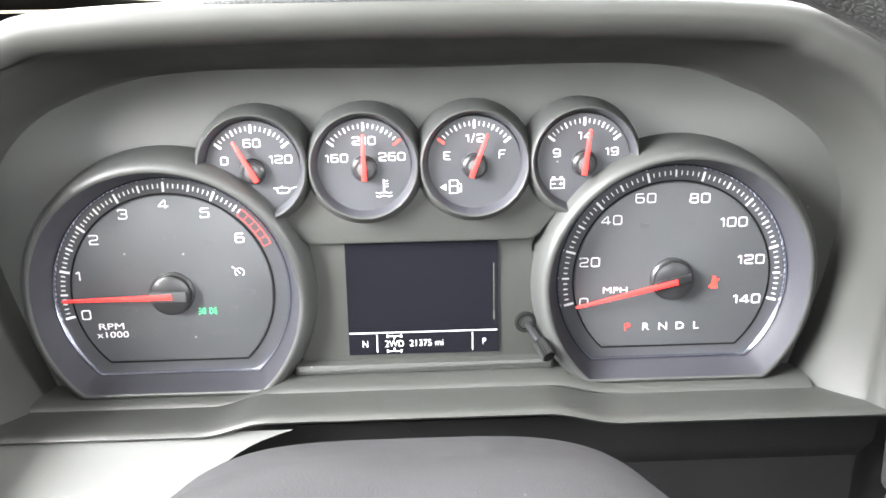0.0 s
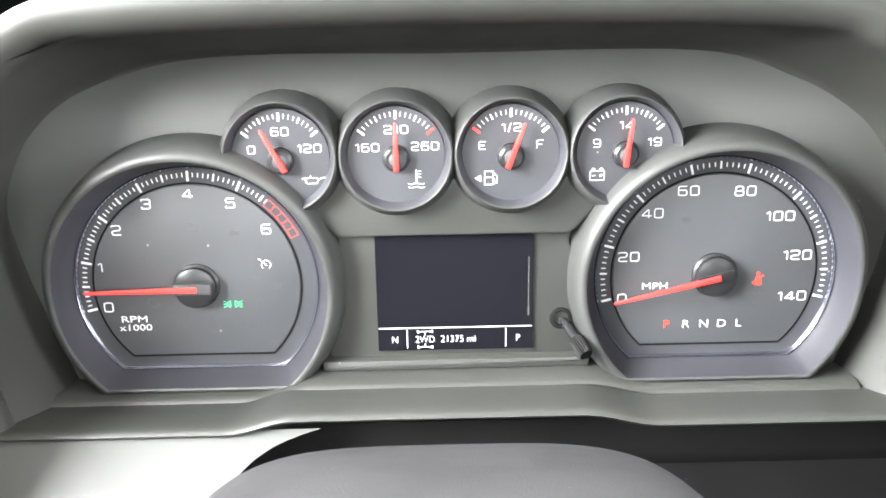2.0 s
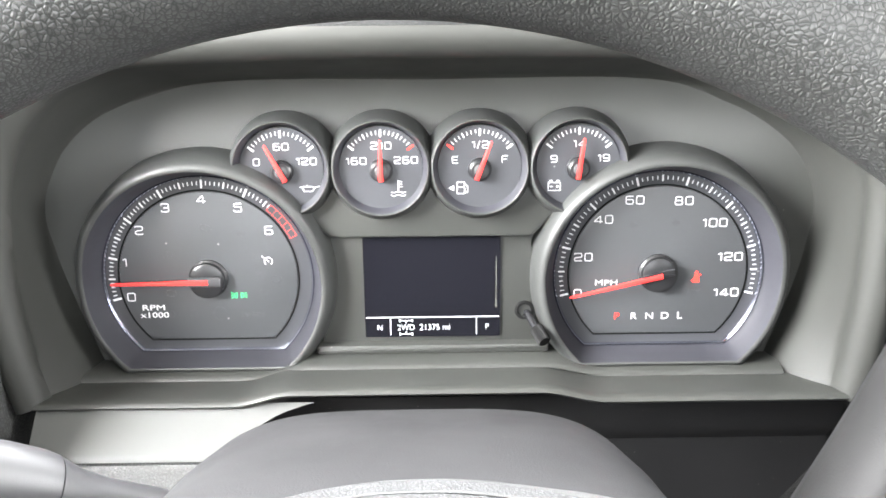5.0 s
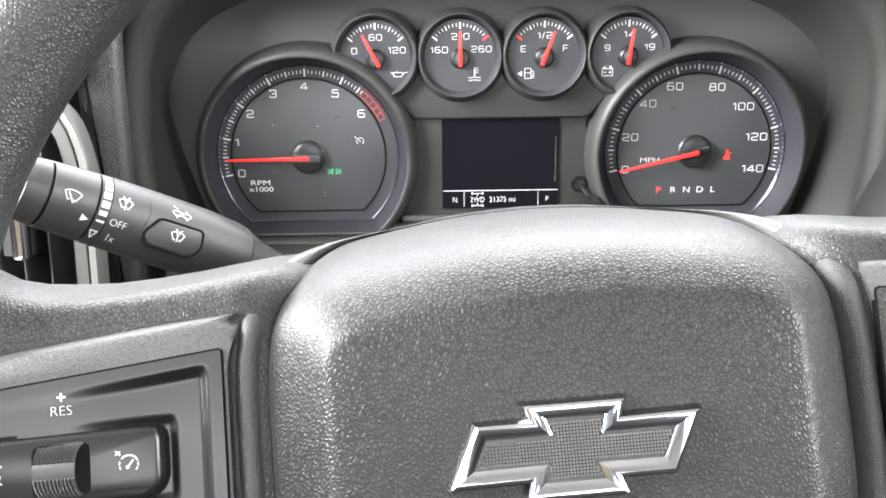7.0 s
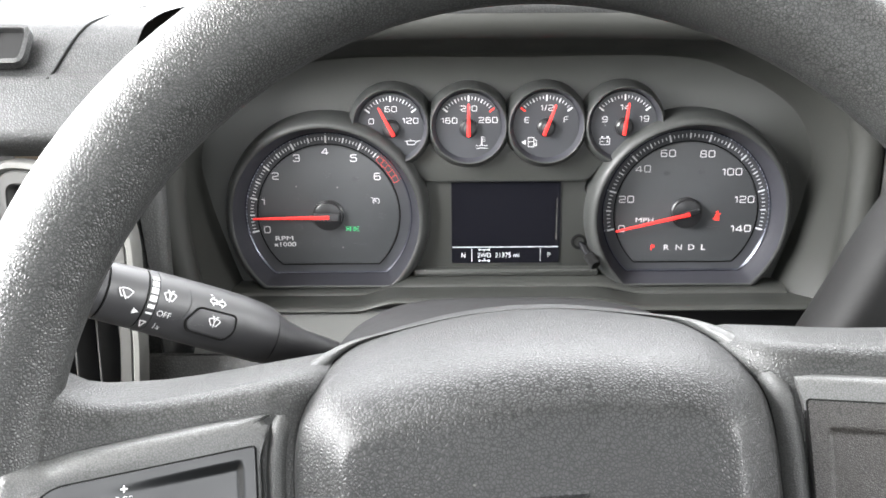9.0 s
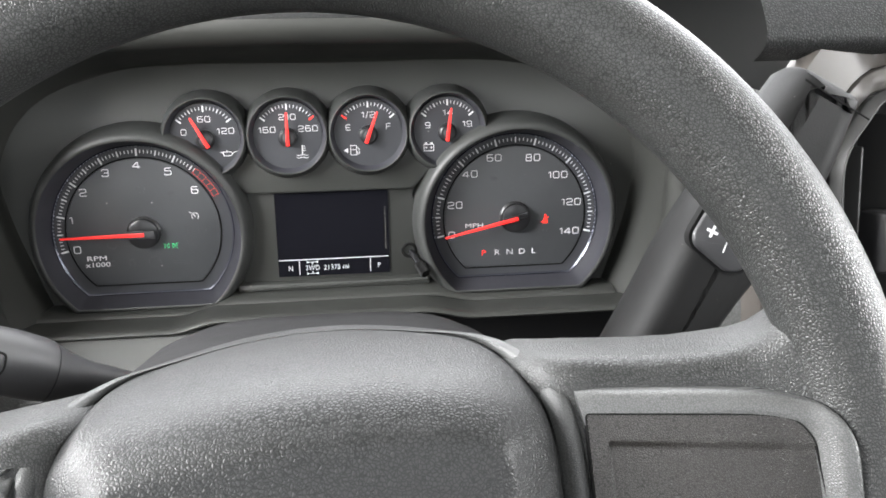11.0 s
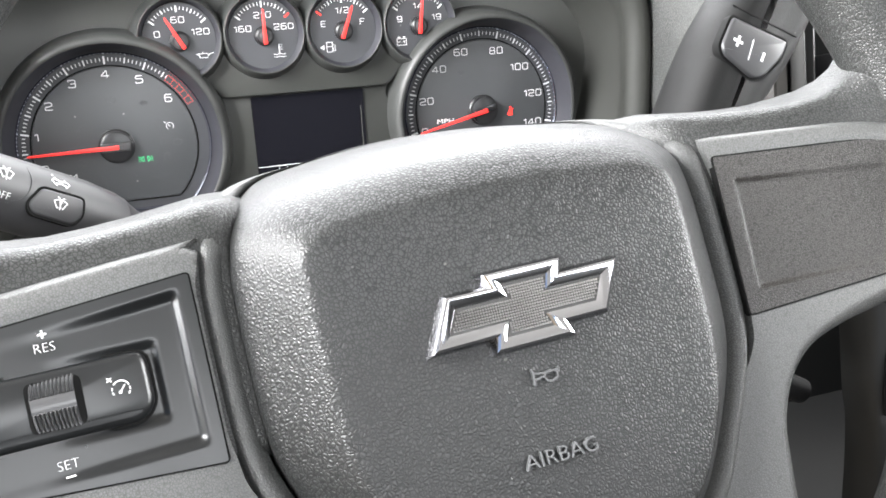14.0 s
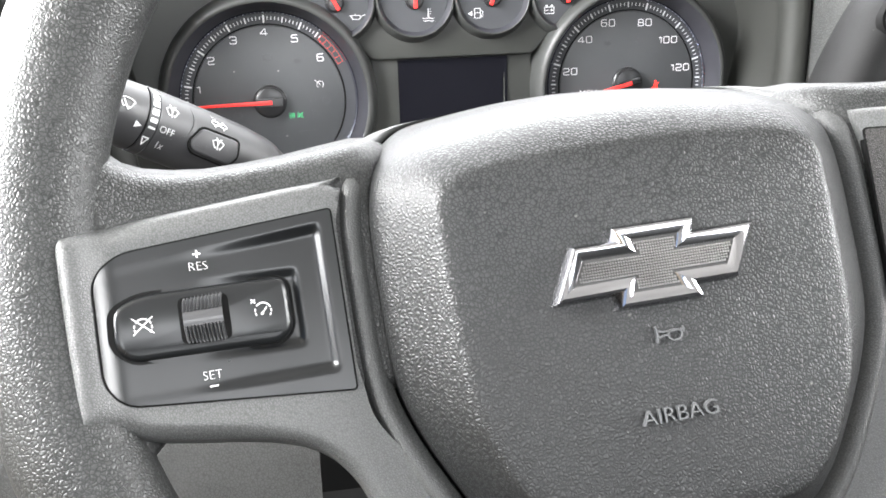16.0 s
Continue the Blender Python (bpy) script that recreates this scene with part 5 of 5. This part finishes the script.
    for s in (-1, 1):
        tip = [(s * 3.7, 0), (s * 1.9, 1.6), (s * 1.9, 0.7), (s * 0.5, 0.7), (s * 0.5, -0.7), (s * 1.9, -0.7), (s * 1.9, -1.6)]
        ribbon(tip + tip[:1], 0.36, 0, 0.1, bm)
    part("marking", printed(bm, 54.8, 9.4), WHITE, st)
    bm = ribbon(arc(-2, 0, 1.1, 90, 270, 6), 0.4, 0, 0.1)
    ribbon([(-2, -1.1), (-2, 1.1)], 0.4, 0, 0.1, bm)
    ribbon(arc(2, 0, 1.1, 90, 270, 6), 0.4, 0, 0.1, bm)
    ribbon([(2, -1.1), (2, 1.1)], 0.4, 0, 0.1, bm)
    part("marking", printed(bm, 54.2, 12.6), WHITE, st)
    part("zone_ridge", printed(ribbon(bend([(0, 9.5), (1.5, 4), (-0.5, -2.5), (-6, -5.2), (-11, -5.4)], 3), 0.5, -0.1, 0.12), 42.0, 2.0), STALK, st, "low moulded ridge")
    key = rounded([(44.6, -4.6), (61.2, -4.9), (64.6, -0.6), (64.0, 5.6), (46.8, 5.2), (42.6, -1.4)], [2, 2.4, 2, 2, 2, 2], 4)
    part("key_gap", loft([at(offset(key, 0.8), 6), at(offset(key, 0.8), 11.0)]), GAP, st)
    part("wash_key", prism(key, 6, 11.5, 0.8), STALK, st, "black washer key", 60)
    part("marking", move(wiper(0.72, True), Matrix.Translation((54.6, 0.9, 11.55))), WHITE, st)
    return st


stalk = build_stalk()


def build_lever():
    lv = thing("gear_lever", upright(160, -215, 75, 12), "dark grey column gear lever with plus and minus key", "gear lever")
    pts = rounded([(-78, -88), (-38, -88), (-12, -54), (8, -28), (27, -8), (47, 18), (64, 57), (36, 73), (16, 48), (-9, 19), (-21, 1.5), (-35, -23), (-55, -55)], [4, 6, 10, 10, 10, 14, 5, 5, 12, 10, 10, 10, 10], 5)
    part("arm", loft([at(offset(pts, -9), -36), at(offset(pts, -4), -30), at(offset(pts, -1), -22), at(pts, -12), at(offset(pts, -0.8), -4), at(offset(pts, -2.6), 2.5), at(offset(pts, -5.5), 6.8), at(offset(pts, -9), 9), at(offset(pts, -12), 9.6)]), LEVER, lv, "moulded lever arm", 70)
    part("cap_seam", ribbon([(-7.4, 20.4), (25, 4.4)], 0.6, 9.4, 9.75), GAP, lv)
    part("tip_seam", ribbon([(33, 64.1), (60.7, 47)], 0.6, 9.2, 9.75), GAP, lv)
    key = rounded([(-8.4, 15.4), (-16, 3.6), (-15.4, -0.8), (-2, -12.6), (3.6, -12.8), (15, -4.6), (19, 2.4)], [2, 3, 4, 5, 4, 3, 2], 4)
    part("key_gap", prism(offset(key, 1.3), 5, 9.75), GAP, lv)
    k = part("tap_shift_key", prism(key, 6, 11.4, 1.4), STALK, lv, "black plus and minus key", 60)
    part("marking", move(bars([(0, 0, 5.0, 1.15), (0, 0, 1.15, 5.0)], 11.45, 11.6), Matrix.Translation((-7.8, 4.4, 0)) @ Matrix.Rotation(radians(-28), 4, "Z")), WHITE, k)
    part("marking", ribbon([(0.4, 4.4), (-3.6, -4.2)], 0.5, 11.45, 11.6), WHITE, k)
    part("marking", ribbon([(5.4, -1.8), (3.4, -5.4)], 1.2, 11.45, 11.6), WHITE, k)
    return lv


lever = build_lever()


# ---- air vents ----
def build_vent(m, opening, rims, slats, tab, label):
    """An outlet: nested frames round an opening, dark throat, upright slats and a bright tab."""
    v = thing("air_vent", m, label, "air vent", "dashboard air vents")
    part("throat", loft([at(offset(opening, 0.5), 3), at(opening, -4), at(offset(opening, -6), -45)], cap0=False), VENTBLK, v, "dark throat")
    for d0, d1, z, mat, lab, side in rims:
        def ringed(d, h):
            return [(x, y, h - (16 * step(-8, -26, x) if side else 0)) for x, y in offset(opening, d)]
        part("vent_frame", loft([ringed(d1, -6), ringed(d1, z - 1.5), ringed(d1 - 1.2, z), ringed(d0 + 1.2, z), ringed(d0, z - 1.5), ringed(d0, -6)], cap0=False, cap1=False), mat, v, lab, 50)
    for x, y0, y1, z in slats:
        s = rounded([(x - 1.0, y0), (x + 1.0, y0), (x + 1.0, y1), (x - 1.0, y1)], 0.8, 2)
        part("slat", loft([at(s, -30), at(s, z - 1), at(offset(s, -0.5), z)]), DARKKEY, v, "dark upright slat")
    tx, y0, y1 = tab
    t = rounded(box(13, y1 - y0 - 1, tx - 3.5, (y0 + y1) / 2), 2.4, 4)
    tb = part("tab", loft([at(offset(t, -1), -14), at(t, -2), at(t, 4), at(offset(t, -1.6), 7)]), STALK, v, "adjuster tab", 60)
    t2 = rounded(box(7.4, y1 - y0 + 1, tx, (y0 + y1) / 2), 2.6, 4)
    part("tab_trim", loft([at(t2, 2.5), at(t2, 8), at(offset(t2, -1.1), 9.2), at(offset(t2, -1.9), 9.0), at(offset(t2, -2.4), 7.4)]), CHROME, tb, "bright chrome trim", 50)
    return v


lo = rounded([(-30, -68), (24, -68), (27, -20), (27, 40), (20, 66), (-30, 70)], [10, 18, 6, 10, 14, 6], 6)
vent_l = build_vent(upright(-249, -100, 5, 4, -6), lo, [(0, 8.5, 2.4, VENTGREY, "dished grey frame", 0), (8.7, 14, 4, GREYP, "pale grey outer frame", 0)],
                    [(x, -64, 62 - (4 if x > 12 else 0), -3) for x in (-16, -2, 12)], (2, -4, 24), "dark outboard air vent with upright slats and chrome tab")
ro = rounded([(-46, -102), (-13, -73), (34, -39), (35, 67), (-24, 74), (-50, 42)], [10, 10, 14, 10, 14, 12], 6)
vent_r = build_vent(upright(303, -140, 52, 5, 10), ro, [(0, 1.8, 3, VENTBLK, "dark inner frame", 0), (1.9, 13, 8, CHAMP, "satin champagne frame", 1), (13.5, 42, 8.6, TAUPE, "glossy taupe surround", 1)],
                    [(-35, -60, 46, -3), (-13, -52, 61, -3), (6, -40, 62, -3)], (-16.4, -20, 13), "dark air vent with taupe surround and chrome tab")


# ---- driver's lamp switch panel ----
def build_lamp_panel():
    p = thing("lamp_switch_panel", upright(-323, -96, 8, 2, -8), "pale grey lamp switch panel with knobs and keys beside the vent", "switch panel")
    pts = rounded([(-60, -92), (26, -92), (34, -60), (34, 88), (-60, 92)], [4, 14, 8, 10, 4], 5)
    part("panel_body", prism(pts, -30, 0, 2), GREYP, p, "pale grey satin panel")
    kn = part("dimmer_knob", turned([(19, 0), (19, 3), (17.5, 5), (17, 14), (15.5, 16)], 8, 52, 40), DARKKEY, p, "ribbed round knob")
    part("knob_ring", turned([(13.6, 16), (13.6, 17), (12.6, 17.6), (11.4, 17.2), (11.2, 16)], 8, 52, 40), CHROME, kn, "bright ring")
    for y, h in ((26, 14), (10.5, 13)):
        k = part("key", prism(rounded(box(42, h, 4, y), 2, 3), 0, 5, 1.2), DARKKEY, p, "dark grey push key")
        bm = letters("4", 4.6, 14.2, y - 1.6, 5.02, 1.0, 0.1)
        up = 1 if y > 20 else -1
        ribbon([(17.6, y - 1.6 * up), (17.6, y + 1.6 * up)], 0.7, 5.02, 5.12, bm)
        prism([(16.2, y + 0.4 * up), (19.0, y + 0.4 * up), (17.6, y + 2.2 * up)][::up], 5.02, 5.12, bm=bm)
        part("key_mark", bm, WHITE, k)
    k = part("key", prism(rounded(box(42, 13, 4, -10), 2, 3), 0, 5, 1.2), GREYP, p, "pale push key")
    part("key_mark", bars([(10, -10, 5, 0.7), (10, -11.6, 3, 0.7)], 5.02, 5.12), WHITE, k)
    part("lamp_dial_plate", prism(rounded(box(60, 62, -4, -52), 8, 4), -2, 1.2, 0.8), DARKKEY, p, "dark plate")
    part("key_mark", bars([(12, -24, 3.2, 0.8), (12, -24, 0.8, 3.2), (19, -24, 2.2, 2.2)], 1.25, 1.35), WHITE, p)
    d = part("lamp_dial", turned([(22, 0), (22, 4), (20, 8), (19, 18), (17.5, 19)], -8, -58, 40), GLOSSBLK, p, "round black lamp switch")
    part("key_mark", bars([(2, -52, 3, 0.6), (2, -54, 3, 0.6), (5, -53, 1.4, 3), (3.5, -60, 3, 0.6), (4, -62, 1.6, 1.6)], 19.05, 19.15), WHITE, d)
    part("key_mark", bars([(12.2, -52, 0.8, 1.6)], 18.0, 18.3), REDLAMP, d)
    return p


lamp_panel = build_lamp_panel()


def build_demister():
    v = thing("demister_vent", Matrix.Translation((-0.300, -0.0755, 0.1485)) @ Matrix.Rotation(radians(48), 4, "X"), "small dark side window demister outlet in the dashboard top", "air vent")
    o = rounded(box(64, 20), 3, 4)
    part("outlet_frame", loft([at(offset(o, 3), -4), at(offset(o, 3), 1), at(offset(o, 0.6), 1.6), at(o, 0.6), at(o, -10)], cap0=False, cap1=False), TOPPAD, v, "grained frame", 50)
    # shallow plate with the deep outlet's shade painted in as black
    part("outlet_throat", loft([at(o, 0.9), at(offset(o, -1), -1.2)], cap0=False), GAP, v)
    for x in (-14, 12):
        part("vane", prism(rounded([(x - 5, -9.4), (x - 2, -9.4), (x + 5, 9.4), (x + 2, 9.4)], 0.8, 2), -2, 0.3), DARKKEY, v)
    return v


demister = build_demister()


# ---- centre stack ----
def build_stack():
    st = thing("centre_stack", CAB, "dark grey centre stack of the dashboard", "dashboard panel")
    prof = spline([(108, 118, 0), (60, 132, 0), (12, 146, 0), (-10, 156, 0), (-28, 161.5, 0), (-60, 164, 0), (-110, 170, 0), (-150, 176, 0), (-175, 181, 0), (-250, 182, 0), (-420, 170, 0)], 4)
    def left(y):
        return 302 + 64 * min(1.0, max(0.0, (y + 62) / 62))
    part("stack_body", loft([[(left(p.x) + (640 - left(p.x)) * f, p.x, p.y - d) for f, d in ((0, 30), (0.004, 9), (0.02, 4), (0.05, 1), (0.12, 0), (0.3, 0), (0.6, 0), (1, 0))] for p in prof], closed=False), STACK, st, "matt dark panel", 50)
    ridge = spline([(440, -70.5, 164), (425, -71, 164.4), (395, -72.7, 165), (372, -75.6, 166), (349, -85.7, 167.6), (328, -98.4, 169), (315, -116, 171), (310.5, -136, 174), (309, -156, 177)], 6)
    part("knob_ridge", tube(ridge, 2.2, 12), STACK, st, "raised moulded line", 70)
    return st


stack = build_stack()


def build_touchscreen():
    ts = thing("touchscreen", upright(375.5, -152, 11.5, 8, 6), "dark touchscreen with icons and a satin grey bezel", "touchscreen")
    o = rounded([(0, 0), (190, 0), (190, 128), (8, 128)], [6, 6, 6, 6], 5)
    pane = rounded([(4.6, 9.6), (184, 9.6), (184, 124), (11.6, 124)], 1.5, 3)
    part("bezel", loft([at(offset(o, 2), -18), at(offset(o, 1.4), -2), at(offset(o, 0.4), 1.6), at(offset(o, -1.4), 2.4), at(offset(o, -2.6), 2.0)]), SURROUND, ts, "satin grey bezel", 50)
    scr = part("screen", prism(pane, 0, 2.3), GLASS, ts, "dark glossy screen")
    for y, mat, lab in ((82, BLUE, "blue ring icon"), (47.5, GREYICON, "grey ring icon")):
        for x in (31, 71, 111):
            x -= (82 - y) * 0.12
            ic = part("app_icon", loft([at(circle(x, y, r, 36), z) for r, z in ((9.4, 2.32), (9.4, 2.4), (8.4, 2.4), (8.4, 2.32))], cap0=False, cap1=False), mat if x < 40 else GREYICON, scr, lab)
            if y == 82:
                bm = stroke([(x - 2, y - 3), (x - 2, y + 3), (x + 2.6, y + 4), (x + 2.6, y - 2)], 0.8, 2.32, 2.4)
                prism(circle(x - 3, y - 3, 1.5, 12), 2.32, 2.4, bm=bm)
                prism(circle(x + 1.6, y - 2, 1.5, 12), 2.32, 2.4, bm=bm)
                part("icon_mark", bm, SCREENW, ic)
            else:
                part("icon_mark", prism(rounded(box(7.4, 8.6, x, y), 1.8, 3), 2.32, 2.4), PALEICON, ic, "pale tile")
            if x > 40 or y < 60:
                part("app_label", bars([(x - 5.4, y - 14.6, 9, 1.7), (x + 5.6, y - 14.6, 11, 1.7)], 2.32, 2.4), GREYICON, scr, "unreadable label")
    part("app_label", letters("Audio", 3.4, 29.4, 67.6, 2.32, 1.0, 0.03), SCREENW, scr)
    part("dock_rule", bars([(95, 23.9, 176, 0.3)], 2.32, 2.4), GREYICON, scr)
    for k, x in enumerate((8.5, 22.6, 36.6, 52.0)):
        y = 15.8
        if k == 0:
            bm = prism([(x - 2.6, y - 3), (x - 0.8, y - 3), (x - 0.8, y - 0.4), (x + 0.8, y - 0.4), (x + 0.8, y - 3), (x + 2.6, y - 3), (x + 2.6, y + 0.4), (x + 3.6, y + 0.4), (x, y + 3.8), (x - 3.6, y + 0.4), (x - 2.6, y + 0.4)], 2.32, 2.4)
        elif k == 1:
            bm = stroke([(x - 1.6, y - 2.6), (x - 1.6, y + 2.6), (x + 2.2, y + 3.2), (x + 2.2, y - 1.8)], 0.7, 2.32, 2.4)
            prism(circle(x - 2.4, y - 2.4, 1.2, 10), 2.32, 2.4, bm=bm)
            prism(circle(x + 1.4, y - 1.6, 1.2, 10), 2.32, 2.4, bm=bm)
        elif k == 2:
            bm = bars([(x, y, 5.4, 1.8), (x, y, 1.8, 5.4)], 2.32, 2.4)
        else:
            bm = ribbon(arc(x + 2.2, y + 1.2, 3.4, 150, 265, 8), 1.0, 2.32, 2.4)
        part("dock_icon", bm, SCREENW, scr)
        if k:
            part("dock_ring", ribbon(circle(x, y, 5.4, 28), 0.4, 2.32, 2.4, closed=True), GREYICON, scr)
    return ts


touchscreen = build_touchscreen()


def build_home_key():
    hk = thing("home_key", upright(392, -168, -28, 14, 6), "dark home key in a rounded frame", "key")
    o = rounded([(-13.5, -18), (110, -18), (110, 18.6), (-11.5, 18.6)], 5, 5)
    part("key_frame", loft([at(offset(o, 1.2), -14), at(offset(o, 1.2), 0.5), at(offset(o, -0.4), 1.2), at(offset(o, -1.6), 0.2), at(offset(o, -3.4), -0.6)]), STACK, hk, "dark raised frame", 50)
    part("frame_groove", ribbon(offset(o, 1.6), 1.0, -6, 0.2, closed=True), GAP, hk)
    k = rounded([(-5, -13.2), (30, -13.2), (30, 13.6), (-3.6, 13.6)], 2.4, 4)
    key = part("key_top", loft([at(k, -1), at(k, 1.6), at(offset(k, -1.6), 3.4), at(offset(k, -2.6), 3.2)]), SURROUND, hk, "grey satin key with bevelled edges", 40)
    part("key_mark", stroke([(5.6, -3.6), (5.6, 0.8), (9.2, 4.2), (12.8, 0.8), (12.8, -3.6)], 0.7, 3.22, 3.32, closed=True), WHITE, key)
    part("key_mark", bars([(9.2, -2.4, 1.6, 2.4)], 3.22, 3.32), WHITE, key)
    return hk


home_key = build_home_key()


def build_fan_knob():
    fk = thing("fan_knob", upright(374, -172, -110, 16, -2), "smooth fan knob with bright rim and orange mark", "knob")
    part("collar", turned([(25, -12), (25, 0.6), (24.4, 1.8), (23.2, 2.2), (22.2, 1.4), (21.6, -4)], 0, 0, 64, cap1=False), SURROUND, fk, "satin dark collar", 50)
    part("collar_well", turned([(22, -4), (17, -4.2)], 0, 0, 48), GAP, fk)
    loops = []
    for f, z in ((1.06, -4), (1.05, 0), (1.02, 7), (1.0, 10.5), (0.965, 12.4)):
        loops.append([(19 * f * (1 - 0.016 * step(0.86, 1.0, math.cos(24 * a))) * math.cos(a), 19 * f * (1 - 0.016 * step(0.86, 1.0, math.cos(24 * a))) * math.sin(a), z) for a in (2 * math.pi * i / 192 for i in range(192))])
    part("grip", loft(loops), STALK, fk, "dark grip with shallow flutes", 40)
    cap = part("cap", turned([(18.2, 12), (18.2, 13.4), (17.7, 14.2), (16.9, 14.3), (16.4, 13.6)], 0, 0, 64), CHROME, fk, "bright rim", 50)
    part("cap_face", turned([(16.6, 12.6), (16.5, 13.8)], 0, 0, 56), GLOSSBLK, cap, "black face")
    for i in range(11):
        a = radians(188 - 19 * i)
        w = 0.4 + 0.09 * i
        bm = bmesh.new()
        tick(bm, 0, 0, 11.4 - w, 11.4 + w, math.degrees(a), 2.0, 13.85, 13.95)
        part("marking", bm, SCREENW, cap)
    bm = bmesh.new()
    for k in range(4):
        a = math.pi / 4 + k * math.pi / 2
        ribbon([(x + 2.1 * math.cos(a), y + 2.1 * math.sin(a)) for x, y in circle(0, 0, 1.5, 12)], 0.5, 13.85, 13.95, bm, True)
    part("marking", bm, SCREENW, cap, "fan symbol")
    part("pointer", prism(circle(-17.9, -5.6, 1.35, 14), 10.0, 13.4), ORANGE, fk, "lit orange mark")
    return fk


fan_knob = build_fan_knob()


def build_keys():
    base = thing("climate_key_row", upright(323, -182, -181.5, 40, 0), "row of dark climate keys with pale front edges", "key row")
    part("row_tray", prism(rounded([(-6, -30), (260, -30), (260, 24), (-6, 24)], 4, 4), -34, -2, 1), STACK, base, "dark tray")
    for i, (x, w) in enumerate(((30, 52), (72, 29), (104, 31), (137, 31))):
        k = part("key", loft([at(rounded(box(w, 22, x, 10), 2, 3), -3), at(rounded(box(w, 22, x, 10), 2, 3), 2.2), at(rounded(box(w - 2.4, 19.6, x, 10), 2, 3), 3.2)]), DARKKEY, base, "dark grey key", 40)
        part("key_lip", prism(rounded(box(w - 7, 13.4, x - 1, 10.6), 1.5, 3), 3.0, 4.4, 0.8), DARKKEY, k, "raised key pad")
        part("key_edge", prism(rounded(box(w + 1, 2.2, x, -3.4), 0.8, 2), -3, 2.4, 0.6), SILVER, k, "pale satin front edge")
        part("key_front", prism(rounded(box(w - 1, 16, x, -13.6), 1, 2), -12, -5, 0.8), GLOSSBLK, k, "dark front face")
    for x in (72, 104, 137):
        part("key_mark", move(ribbon([(-4, -3), (-1, 3), (2, -1), (5, 3)], 0.7, 4.42, 4.5), Matrix.Translation((x - 1, 10.6, 0))), GREYICON, base)
    return base


climate_keys = build_keys()
